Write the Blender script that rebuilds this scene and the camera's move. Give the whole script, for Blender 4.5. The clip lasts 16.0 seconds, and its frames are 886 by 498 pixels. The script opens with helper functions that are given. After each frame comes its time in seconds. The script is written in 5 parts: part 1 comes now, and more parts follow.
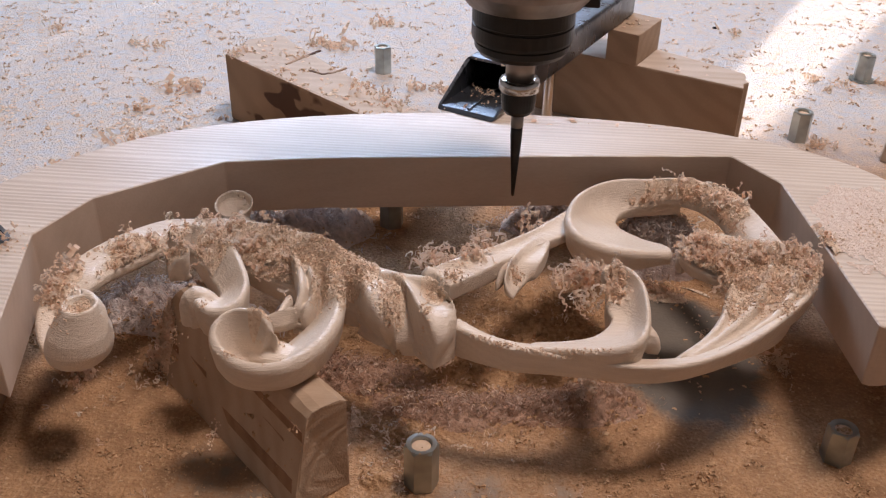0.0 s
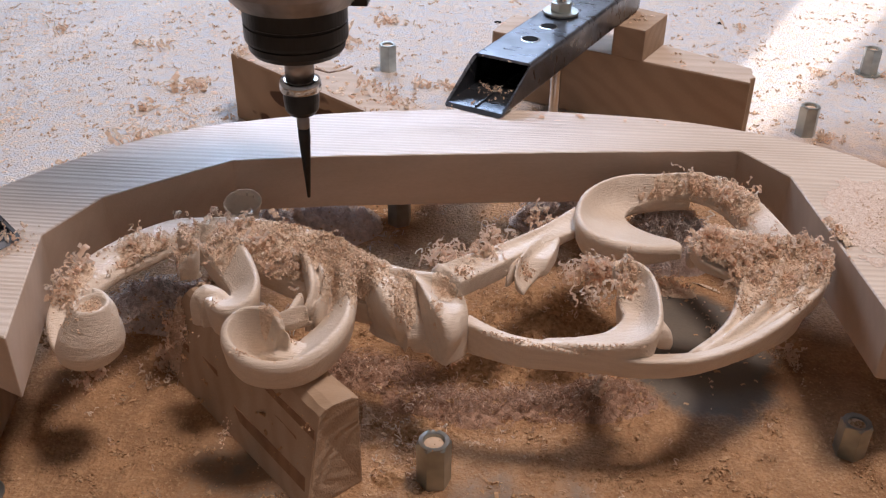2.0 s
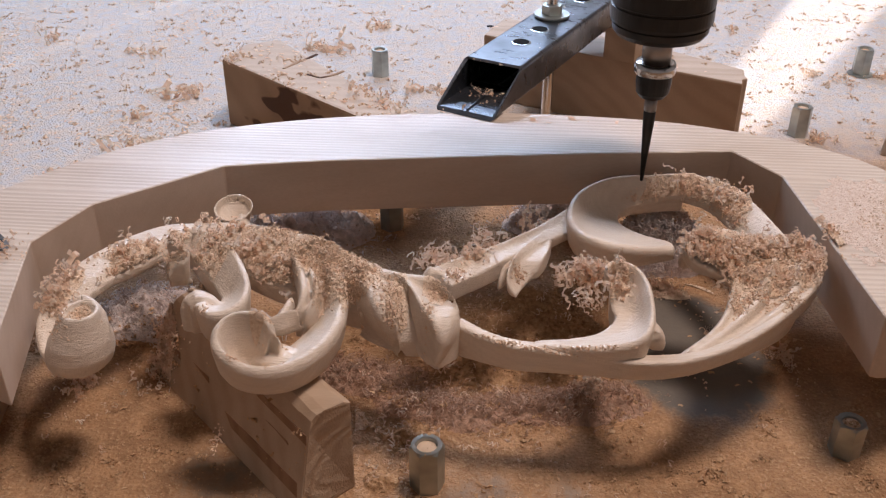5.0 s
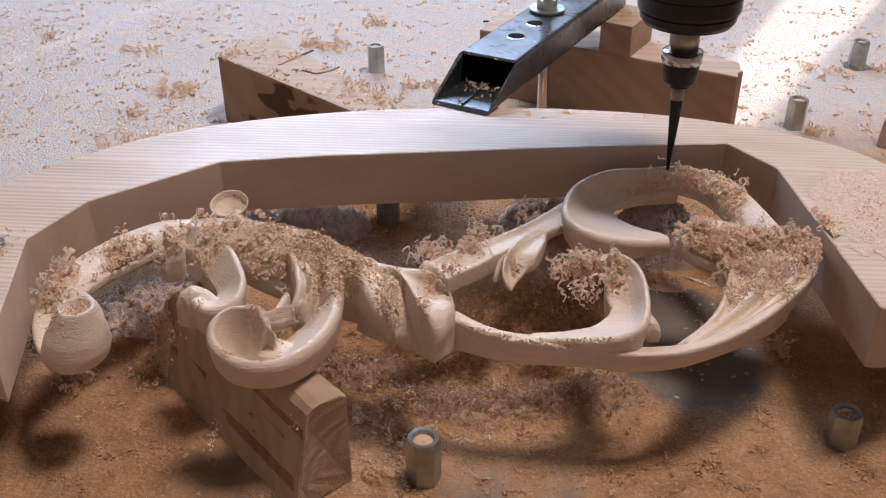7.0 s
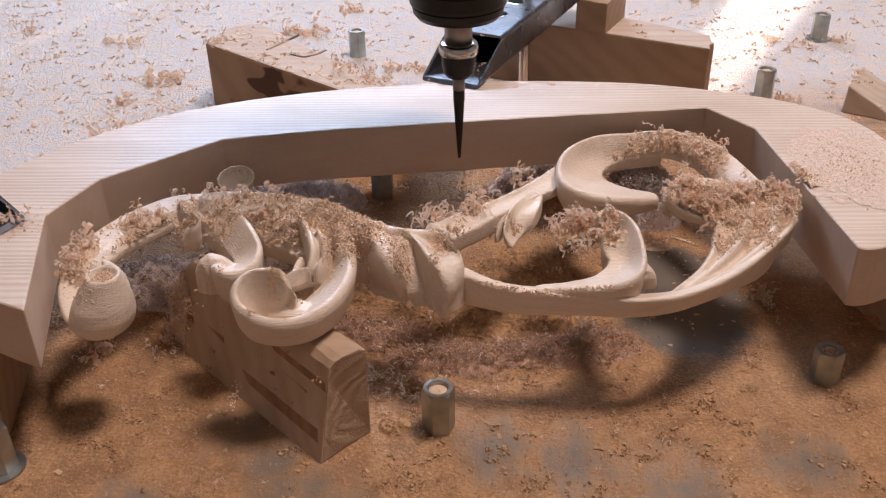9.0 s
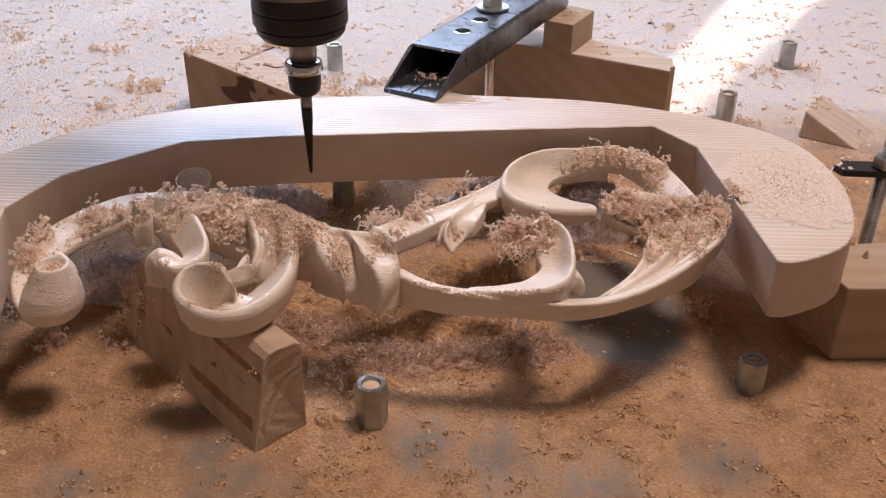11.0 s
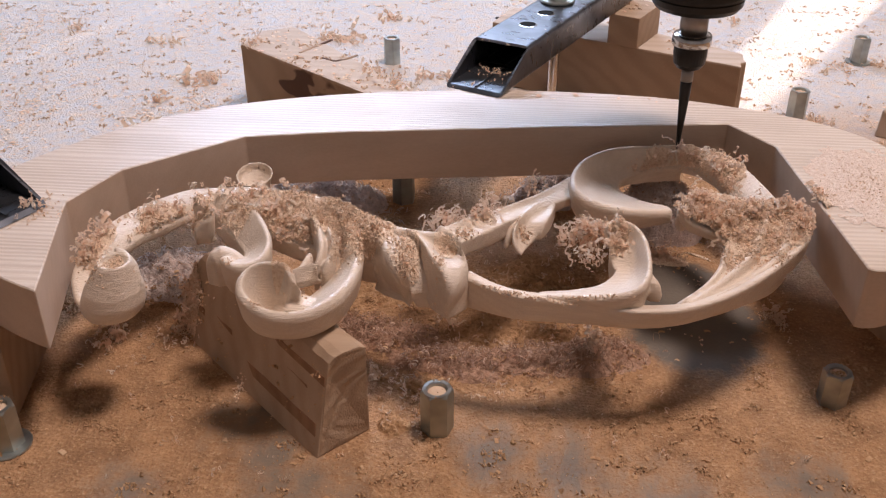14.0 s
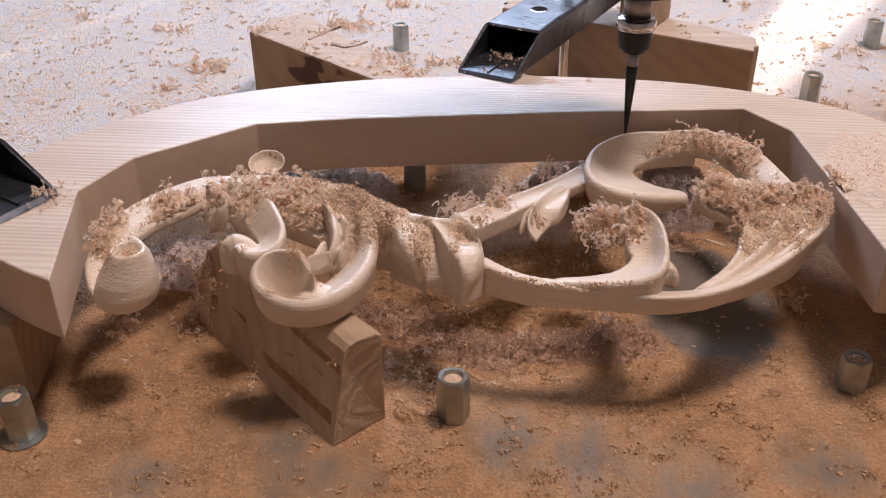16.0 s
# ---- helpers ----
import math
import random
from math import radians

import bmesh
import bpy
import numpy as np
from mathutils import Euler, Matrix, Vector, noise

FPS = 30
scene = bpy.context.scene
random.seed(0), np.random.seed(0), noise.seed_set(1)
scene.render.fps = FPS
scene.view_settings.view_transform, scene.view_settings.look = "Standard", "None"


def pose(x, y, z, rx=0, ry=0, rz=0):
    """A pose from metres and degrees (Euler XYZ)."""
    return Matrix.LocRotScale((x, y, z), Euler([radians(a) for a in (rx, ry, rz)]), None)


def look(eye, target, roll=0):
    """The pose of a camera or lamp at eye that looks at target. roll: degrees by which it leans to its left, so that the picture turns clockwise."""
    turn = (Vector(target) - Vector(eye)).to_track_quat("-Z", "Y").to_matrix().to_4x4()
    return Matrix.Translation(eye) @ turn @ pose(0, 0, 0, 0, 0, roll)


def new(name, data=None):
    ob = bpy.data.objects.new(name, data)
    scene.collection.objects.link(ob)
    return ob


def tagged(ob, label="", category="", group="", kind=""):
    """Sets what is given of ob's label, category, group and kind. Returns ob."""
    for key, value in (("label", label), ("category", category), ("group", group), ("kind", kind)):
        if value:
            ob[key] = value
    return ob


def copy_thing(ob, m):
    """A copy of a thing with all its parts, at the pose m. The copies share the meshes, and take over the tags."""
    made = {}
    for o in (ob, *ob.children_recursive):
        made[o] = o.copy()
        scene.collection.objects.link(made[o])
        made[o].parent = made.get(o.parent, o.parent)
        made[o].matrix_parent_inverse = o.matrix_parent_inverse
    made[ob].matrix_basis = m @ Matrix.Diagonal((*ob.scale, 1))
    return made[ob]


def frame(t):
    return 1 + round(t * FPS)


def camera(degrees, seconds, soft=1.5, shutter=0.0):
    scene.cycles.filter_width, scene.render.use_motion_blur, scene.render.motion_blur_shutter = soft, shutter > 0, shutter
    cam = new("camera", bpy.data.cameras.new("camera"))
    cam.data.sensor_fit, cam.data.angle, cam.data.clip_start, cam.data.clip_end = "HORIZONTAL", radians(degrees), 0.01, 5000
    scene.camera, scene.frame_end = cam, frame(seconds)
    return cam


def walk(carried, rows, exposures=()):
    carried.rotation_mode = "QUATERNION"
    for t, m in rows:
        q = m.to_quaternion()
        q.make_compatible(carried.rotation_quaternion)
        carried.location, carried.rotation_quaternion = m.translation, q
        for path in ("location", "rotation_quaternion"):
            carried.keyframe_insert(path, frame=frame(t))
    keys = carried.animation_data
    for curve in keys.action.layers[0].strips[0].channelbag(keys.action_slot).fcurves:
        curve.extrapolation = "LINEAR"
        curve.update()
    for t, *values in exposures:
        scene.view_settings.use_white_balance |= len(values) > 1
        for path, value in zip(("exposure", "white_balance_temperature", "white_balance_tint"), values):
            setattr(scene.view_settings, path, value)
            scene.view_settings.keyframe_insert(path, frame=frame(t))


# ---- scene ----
cam = camera(50.0, 16.0, soft=1.25)
PATH = [
    (0, (0.03725, -0.45452, 0.39374), (-0.00473, 0.05316, 0.07671), 1.11),
    (0.5, (0.03473, -0.45435, 0.39458), (-0.00226, 0.05432, 0.07852), 1.43),
    (1, (0.03300, -0.45505, 0.39464), (-0.00798, 0.05414, 0.07994), 0.97),
    (1.5, (0.03118, -0.45370, 0.39153), (-0.01410, 0.05510, 0.07678), 0.64),
    (2, (0.03265, -0.45480, 0.39187), (-0.01084, 0.05244, 0.07436), 0.55),
    (2.5, (0.03275, -0.45472, 0.39012), (-0.00656, 0.05325, 0.07322), 0.69),
    (3, (0.03471, -0.45534, 0.39022), (-0.00414, 0.05345, 0.07460), 0.65),
    (3.5, (0.03665, -0.45477, 0.39019), (-0.00098, 0.05485, 0.07576), 0.62),
    (4, (0.03550, -0.45308, 0.38932), (-0.00453, 0.05649, 0.07509), 0.45),
    (6.5, (0.03862, -0.45470, 0.38911), (-0.00286, 0.05439, 0.07429), -0.29),
    (7, (0.03902, -0.45508, 0.38780), (-0.00296, 0.05347, 0.07218), -0.38),
    (7.5, (0.03747, -0.45761, 0.38733), (-0.00582, 0.05013, 0.07058), -0.35),
    (8, (0.03453, -0.45822, 0.38547), (-0.00707, 0.04733, 0.06501), -0.24),
    (8.5, (0.02852, -0.46626, 0.38692), (-0.00492, 0.03747, 0.06268), -0.37),
    (9, (0.01644, -0.49278, 0.38606), (-0.00297, 0.01569, 0.06812), -1.06),
    (9.2, (0.02201, -0.50678, 0.38878), (0.00254, 0.00305, 0.07304), -0.82),
    (11.3, (0.05764, -0.51753, 0.38863), (0.03207, -0.00228, 0.08226), 0.99),
    (11.5, (0.05661, -0.50599, 0.38275), (0.01804, 0.00620, 0.07263), 0.33),
    (12, (0.04799, -0.49756, 0.38047), (0.00498, 0.01034, 0.06393), 0.43),
    (12.5, (0.04348, -0.49318, 0.38192), (-0.00006, 0.01327, 0.06316), 0.09),
    (13, (0.03911, -0.49277, 0.38116), (-0.00687, 0.01767, 0.06916), -0.32),
    (13.5, (0.03954, -0.49527, 0.38177), (-0.00880, 0.01544, 0.07058), -0.48),
    (14, (0.03956, -0.49826, 0.38190), (-0.00841, 0.01324, 0.07195), -0.13),
    (14.5, (0.04032, -0.50073, 0.38170), (-0.00778, 0.01018, 0.07080), -0.48),
    (15, (0.03607, -0.49891, 0.38165), (-0.01352, 0.01158, 0.07029), -0.41),
    (15.5, (0.03420, -0.49531, 0.37949), (-0.01584, 0.01363, 0.06568), -0.44),
    (16, (0.03326, -0.49576, 0.37905), (-0.01745, 0.01159, 0.06279), -0.63),
]
walk(cam, [(t, look(eye, target, roll)) for t, eye, target, roll in PATH], exposures=((0, 0.0, 6350, 19), (7.5, 0.0, 6350, 19), (9, 0.13, 6550, 22), (16, 0.16, 6550, 22)))

# ---------------------------------------------------------------- light
SUN_DIR = Vector((0.40, 0.85, 0.62)).normalized()
world = bpy.data.worlds.new("workshop_world")
scene.world = world
world.use_nodes = True
wn = world.node_tree
sky = wn.nodes.new("ShaderNodeTexSky")
sky.sky_type = "NISHITA"
sky.sun_disc = False
sky.sun_elevation = math.asin(SUN_DIR.z)
sky.sun_rotation = math.atan2(SUN_DIR.x, SUN_DIR.y)
wn.links.new(sky.outputs[0], wn.nodes["Background"].inputs[0])
wn.nodes["Background"].inputs[1].default_value = 0.1


def lamp(name, kind, energy, color, m, size=None, size_y=None, angle=None):
    d = bpy.data.lights.new(name, kind)
    d.energy, d.color = energy, color
    if size:
        d.shape, d.size, d.size_y = "RECTANGLE", size, size_y
    if angle:
        d.angle = radians(angle)
    ob = new(name, d)
    ob.matrix_world = m
    return ob


WALL_Y = 1.9
lamp("sun", "SUN", 5.0, (1.0, 0.93, 0.82), look(SUN_DIR * 5, (0, 0, 0)), angle=0.7)
lamp("window_daylight", "AREA", 52, (0.56, 0.76, 1.0), look((-0.33, WALL_Y - 0.03, 0.95), (-0.1, 0.3, 0.0)), 1.1, 0.75)
# warm overhead lamp, unseen, added to match the direction of the shadows
lamp("overhead_lamp", "AREA", 40, (1.0, 0.90, 0.82), look((0.62, 0.22, 2.3), (0.0, 0.05, 0)), 0.42, 0.42)


# ---------------------------------------------------------------- materials
def nodes_of(name):
    m = bpy.data.materials.new(name)
    m.use_nodes = True
    nt = m.node_tree
    return m, nt, nt.nodes["Principled BSDF"]


def add(nt, kind, **inputs):
    n = nt.nodes.new(kind)
    for k, v in inputs.items():
        key = int(k[1:]) if k[0] == "i" and k[1:].isdigit() else k
        if isinstance(v, bpy.types.NodeSocket):
            nt.links.new(v, n.inputs[key])
        else:
            n.inputs[key].default_value = v
    return n


def ramp(nt, fac, stops):
    n = nt.nodes.new("ShaderNodeValToRGB")
    nt.links.new(fac, n.inputs[0])
    el = n.color_ramp.elements
    while len(el) < len(stops):
        el.new(0.5)
    for e, (p, c) in zip(el, stops):
        e.position, e.color = p, (*c, 1) if len(c) == 3 else c
    return n.outputs[0]


def mix(nt, fac, a, b, mode="MIX"):
    n = nt.nodes.new("ShaderNodeMix")
    n.data_type, n.blend_type = "RGBA", mode
    for s, v in ((n.inputs[0], fac), (n.inputs[6], a), (n.inputs[7], b)):
        if isinstance(v, bpy.types.NodeSocket):
            nt.links.new(v, s)
        else:
            s.default_value = v if not isinstance(v, tuple) or len(v) == 4 else (*v, 1)
    return n.outputs[2]


def place(nt, turn=0.0, scale=(1, 1, 1), tip=0.0):
    co = nt.nodes.new("ShaderNodeTexCoord")
    mp = add(nt, "ShaderNodeMapping", Vector=co.outputs["Object"])
    mp.inputs["Rotation"].default_value = (radians(tip), 0, radians(turn))
    mp.inputs["Scale"].default_value = scale
    return mp.outputs[0]


def bumped(nt, bsdf, height, strength, dist):
    b = add(nt, "ShaderNodeBump", Height=height, Strength=strength, Distance=dist)
    nt.links.new(b.outputs[0], bsdf.inputs["Normal"])


def wood(name, light, dark, turn=0.0, rings=150.0, rough=0.55, relief=0.25, streak=0.5, spots=None, mill=0.0):
    """Bare timber: growth rings drawn out along the grain, fine fibres and faint blotches."""
    m, nt, b = nodes_of(name)
    p = place(nt, turn, (0.05, 1, 1), 34)
    warp = add(nt, "ShaderNodeTexNoise", Vector=p, Scale=22.0, Detail=2.0)
    v = add(nt, "ShaderNodeMixRGB", i0=0.02, i1=p, i2=warp.outputs["Color"])
    w = add(nt, "ShaderNodeTexWave", Vector=v.outputs[0], Scale=rings / 6.28, Distortion=2.6, Detail=3.0)
    w.bands_direction = "Y"
    f = add(nt, "ShaderNodeTexNoise", Vector=place(nt, turn, (60, 1600, 700)), Scale=1.0, Detail=3.0)
    g = add(nt, "ShaderNodeTexNoise", Vector=place(nt, turn, (9, 30, 20)), Scale=1.0, Detail=3.0)
    c = mix(nt, ramp(nt, w.outputs["Fac"], [(0.25, (0, 0, 0)), (0.95, (streak,) * 3)]), light, dark)
    c = mix(nt, 0.35, c, mix(nt, f.outputs["Fac"], (0.55, 0.5, 0.45), (1, 1, 1)), "MULTIPLY")
    c = mix(nt, 0.5, c, ramp(nt, g.outputs["Fac"], [(0.3, (0.72, 0.66, 0.6)), (0.62, (1, 1, 1))]), "MULTIPLY")
    if spots:
        s = add(nt, "ShaderNodeTexNoise", Vector=place(nt, turn, spots[0]), Scale=1.0, Detail=2.0)
        c = mix(nt, ramp(nt, s.outputs["Fac"], [(spots[1], (0, 0, 0)), (spots[1] + 0.03, (1, 1, 1))]), c, spots[2])
    nt.links.new(c, b.inputs["Base Color"])
    b.inputs["Roughness"].default_value = rough
    h = add(nt, "ShaderNodeMath", i0=w.outputs["Fac"], i1=f.outputs["Fac"])
    bumped(nt, b, h.outputs[0], relief, 0.0006)
    if mill:
        # torn fibres left by the cutter
        first_bump = b.inputs["Normal"].links[0].from_node
        rn = add(nt, "ShaderNodeTexNoise", Vector=place(nt, GRAIN, (90, 420, 1100)), Scale=1.0, Detail=4.0, Roughness=0.7)
        b2 = add(nt, "ShaderNodeBump", Height=rn.outputs["Fac"], Strength=mill * 0.8, Distance=0.0015, Normal=first_bump.outputs[0])
        nt.links.new(b2.outputs[0], b.inputs["Normal"])
    return m


def metal(name, color, rough, metallic=1.0, scratch=0.15, relief=0.05):
    m, nt, b = nodes_of(name)
    n = add(nt, "ShaderNodeTexNoise", Vector=place(nt, 20, (60, 240, 90)), Scale=1.0, Detail=4.0)
    k = add(nt, "ShaderNodeTexNoise", Vector=place(nt, 0, (35, 35, 35)), Scale=1.0, Detail=3.0)
    dark = tuple(x * 0.55 for x in color)
    nt.links.new(mix(nt, ramp(nt, k.outputs["Fac"], [(0.35, (0, 0, 0)), (0.65, (1, 1, 1))]), dark, color), b.inputs["Base Color"])
    r = add(nt, "ShaderNodeMapRange", i0=n.outputs["Fac"], i3=max(rough - scratch, 0.05), i4=rough + scratch)
    nt.links.new(r.outputs[0], b.inputs["Roughness"])
    b.inputs["Metallic"].default_value = metallic
    bumped(nt, b, n.outputs["Fac"], relief, 0.0005)
    return m


def grains(name, cols, rough=0.9, thin=0.25):
    """Loose chips: each piece takes its own shade."""
    m, nt, b = nodes_of(name)
    g = nt.nodes.new("ShaderNodeNewGeometry")
    c = ramp(nt, g.outputs["Random Per Island"], [(i / (len(cols) - 1), c) for i, c in enumerate(cols)])
    n = add(nt, "ShaderNodeTexNoise", Vector=place(nt), Scale=400.0, Detail=2.0)
    col = mix(nt, 0.2, c, n.outputs["Fac"], "MULTIPLY")
    nt.links.new(col, b.inputs["Base Color"])
    b.inputs["Roughness"].default_value = rough
    # thin wood lets light through
    tr = add(nt, "ShaderNodeBsdfTranslucent", Color=col)
    ms = add(nt, "ShaderNodeMixShader", i0=thin, i1=b.outputs[0], i2=tr.outputs[0])
    nt.links.new(ms.outputs[0], nt.nodes["Material Output"].inputs[0])
    return m


def bed_material():
    """Grey machine bed under sawdust: thick orange dust near the work, bare rubbed patches, thin dust far off, paled in
    colour for the window's light.
    """
    m, nt, b = nodes_of("dusty_bed")
    p = place(nt)
    n1 = add(nt, "ShaderNodeTexNoise", Vector=p, Scale=11.0, Detail=6.0, Roughness=0.62)
    n2 = add(nt, "ShaderNodeTexNoise", Vector=p, Scale=95.0, Detail=4.0, Roughness=0.6)
    n3 = add(nt, "ShaderNodeTexNoise", Vector=p, Scale=430.0, Detail=3.0, Roughness=0.6)
    dust = mix(nt, ramp(nt, n2.outputs["Fac"], [(0.3, (0, 0, 0)), (0.7, (1, 1, 1))]), (0.36, 0.192, 0.088), (0.50, 0.288, 0.142))
    n4 = add(nt, "ShaderNodeTexNoise", Vector=p, Scale=32.0, Detail=5.0, Roughness=0.65)
    dust = mix(nt, 0.75, dust, ramp(nt, n4.outputs["Fac"], [(0.34, (0.55, 0.5, 0.47)), (0.5, (0.95, 0.93, 0.92)), (0.66, (1.15, 1.12, 1.08))]), "MULTIPLY")
    dust = mix(nt, ramp(nt, n3.outputs["Fac"], [(0.36, (0.5, 0.5, 0.5)), (0.5, (0, 0, 0))]), dust, (0.27, 0.135, 0.06))
    dust = mix(nt, ramp(nt, n3.outputs["Fac"], [(0.56, (0, 0, 0)), (0.68, (0.7, 0.7, 0.7))]), dust, (0.62, 0.40, 0.22))
    # far dust: the window's whitish sheen is put into this base colour
    pale = mix(nt, ramp(nt, n2.outputs["Fac"], [(0.42, (0, 0, 0)), (0.62, (1, 1, 1))]), (0.58, 0.565, 0.57), (0.68, 0.58, 0.49))
    pale = mix(nt, ramp(nt, n3.outputs["Fac"], [(0.30, (0.4, 0.4, 0.4)), (0.42, (0, 0, 0))]), pale, (0.46, 0.385, 0.335))
    pale = mix(nt, ramp(nt, n4.outputs["Fac"], [(0.46, (0, 0, 0)), (0.66, (0.8, 0.8, 0.8))]), pale, (0.68, 0.56, 0.46))
    sep = add(nt, "ShaderNodeSeparateXYZ", i0=p)
    far = add(nt, "ShaderNodeMath", i0=sep.outputs[1], i1=mixval(nt, n1.outputs["Fac"], 0.16))
    side = add(nt, "ShaderNodeMapRange", i0=sep.outputs[0], i1=-0.42, i2=-0.12, i3=0.24, i4=0.0)
    far = add(nt, "ShaderNodeMath", i0=far.outputs[0], i1=side.outputs[0])
    far = ramp(nt, far.outputs[0], [(0.32, (0, 0, 0)), (0.48, (1, 1, 1))])
    cover = mix(nt, far, dust, pale)
    # rubbed-bare patches: x, y, radius
    smear = add(nt, "ShaderNodeTexNoise", Vector=place(nt, 50, (34, 11, 20)), Scale=1.0, Detail=5.0, Roughness=0.65)
    bare = None
    for x, y, r in ((-0.115, -0.075, 0.030), (-0.075, -0.127, 0.040), (-0.095, -0.100, 0.030), (0.03, -0.088, 0.030), (0.075, -0.105, 0.040), (-0.215, 0.06, 0.02), (0.2, -0.1, 0.03), (-0.17, -0.14, 0.024), (0.13, -0.12, 0.034)):
        d = add(nt, "ShaderNodeVectorMath", i0=p, i1=(x, y, 0))
        d.operation = "DISTANCE"
        q = add(nt, "ShaderNodeMapRange", i0=d.outputs["Value"], i1=0.0, i2=r * 1.6, i3=1.05, i4=-0.5).outputs[0]
        if bare is None:
            bare = q
        else:
            mx = add(nt, "ShaderNodeMath", i0=bare, i1=q)
            mx.operation = "MAXIMUM"
            bare = mx.outputs[0]
    s = add(nt, "ShaderNodeMath", i0=bare, i1=mixval(nt, smear.outputs["Fac"], 2.2))
    s2 = add(nt, "ShaderNodeMath", i0=s.outputs[0], i1=mixval(nt, n2.outputs["Fac"], 1.4))
    s3 = add(nt, "ShaderNodeMath", i0=s2.outputs[0], i1=mixval(nt, n3.outputs["Fac"], 0.8))
    rubbed = ramp(nt, s3.outputs[0], [(0.05, (0, 0, 0)), (0.95, (0.78, 0.78, 0.78))])
    # the clean patch wiped free below the fan leaf
    wiped = add(nt, "ShaderNodeVectorMath", i0=p, i1=(1.0, 0.62, 0.0))
    wiped.operation = "MULTIPLY"
    dist = add(nt, "ShaderNodeVectorMath", i0=wiped.outputs[0], i1=(0.158, 0.036, 0))
    dist.operation = "DISTANCE"
    edge = add(nt, "ShaderNodeMath", i0=dist.outputs["Value"], i1=mixval(nt, n1.outputs["Fac"], 0.05))
    edge = add(nt, "ShaderNodeMath", i0=edge.outputs[0], i1=mixval(nt, n2.outputs["Fac"], 0.016))
    clean = add(nt, "ShaderNodeMapRange", i0=edge.outputs[0], i1=0.040, i2=0.052, i3=0.92, i4=0.0).outputs[0]
    both = add(nt, "ShaderNodeMath", i0=rubbed, i1=clean)
    both.operation = "MAXIMUM"
    mask = both.outputs[0]
    col = mix(nt, mask, cover, mix(nt, n4.outputs["Fac"], (0.090, 0.084, 0.070), (0.150, 0.132, 0.104)))
    nt.links.new(col, b.inputs["Base Color"])
    nt.links.new(add(nt, "ShaderNodeMapRange", i0=mask, i3=0.85, i4=0.5).outputs[0], b.inputs["Roughness"])
    hh = add(nt, "ShaderNodeMath", i0=n2.outputs["Fac"], i1=mixval(nt, n3.outputs["Fac"], 1.3))
    inv = add(nt, "ShaderNodeMath", i0=1.0, i1=mask)
    inv.operation = "SUBTRACT"
    h2 = add(nt, "ShaderNodeMath", i0=hh.outputs[0], i1=inv.outputs[0])
    h2.operation = "MULTIPLY"
    bumped(nt, b, h2.outputs[0], 0.8, 0.0028)
    return m


def mixval(nt, socket, k):
    """(socket - 0.5) * k"""
    a = add(nt, "ShaderNodeMath", i0=socket, i1=0.5)
    a.operation = "SUBTRACT"
    c = add(nt, "ShaderNodeMath", i0=a.outputs[0], i1=k)
    c.operation = "MULTIPLY"
    return c.outputs[0]


GRAIN = -8.6
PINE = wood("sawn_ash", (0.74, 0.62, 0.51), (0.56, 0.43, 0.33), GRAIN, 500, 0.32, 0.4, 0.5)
# same ash for the board's sides, darkened: their shade is in the colour
PINE_SHADED = wood("sawn_ash_shaded_edge", (0.62, 0.48, 0.37), (0.52, 0.38, 0.28), GRAIN, 260, 0.55, 0.05, 0.10)
CARVED = wood("carved_ash", (0.86, 0.72, 0.58), (0.74, 0.59, 0.46), GRAIN, 480, 0.31, 0.12, 0.2, mill=0.8)
BLOCK = wood("support_pine", (0.56, 0.40, 0.27), (0.42, 0.27, 0.16), 39, 220, 0.7, 0.3, 0.3)
PLANK = wood("old_plank", (0.46, 0.32, 0.21), (0.34, 0.22, 0.14), 10, 160, 0.75, 0.3, 0.35)
BARK = wood("bark_edge", (0.42, 0.27, 0.16), (0.30, 0.18, 0.10), 38, 90, 0.85, 0.6, 0.4, ((20, 24, 34), 0.53, (0.10, 0.045, 0.022)))
WEDGE_TOP = wood("dusty_wood_top", (0.62, 0.50, 0.40), (0.50, 0.38, 0.28), 30, 200, 0.8, 0.3, 0.4)
BED = bed_material()
ZINC = metal("zinc_plate", (0.50, 0.53, 0.50), 0.34, 0.9)
BLACK = metal("black_oxide", (0.035, 0.034, 0.033), 0.38, 0.6)
CHROME = metal("bright_steel", (0.75, 0.75, 0.74), 0.16)
BODY = metal("spindle_housing", (0.36, 0.33, 0.31), 0.42, 0.8)
SHAFT = metal("tool_shank", (0.34, 0.30, 0.27), 0.35, 0.9)
BIT = metal("carbide", (0.06, 0.055, 0.05), 0.38, 0.8)
TUBE = metal("mill_scale_steel", (0.17, 0.18, 0.20), 0.30, 0.9, 0.12)
# near-black without sheen: shade of tube inside and holes put into the colour
HOLE_SHADE = metal("tube_and_hole_shade", (0.012, 0.011, 0.010), 0.8, 0.0)
HOLE_SHADE.node_tree.nodes["Principled BSDF"].inputs["Specular IOR Level"].default_value = 0.05
END_GRAIN = wood("end_grain", (0.50, 0.35, 0.23), (0.32, 0.20, 0.12), 100, 900, 0.9, 1.0, 0.4)
RESIN = wood("resin_streak", (0.36, 0.20, 0.11), (0.26, 0.13, 0.065), 39, 300, 0.7, 0.3, 0.6)
CURL = grains("wood_curls", [(0.88, 0.60, 0.41), (0.95, 0.77, 0.60), (0.92, 0.68, 0.50), (0.96, 0.84, 0.70)], 0.7, 0.5)
CRUMB = grains("sawdust_crumbs", [(0.84, 0.58, 0.38), (0.93, 0.72, 0.53), (0.89, 0.65, 0.45), (0.95, 0.80, 0.64)])
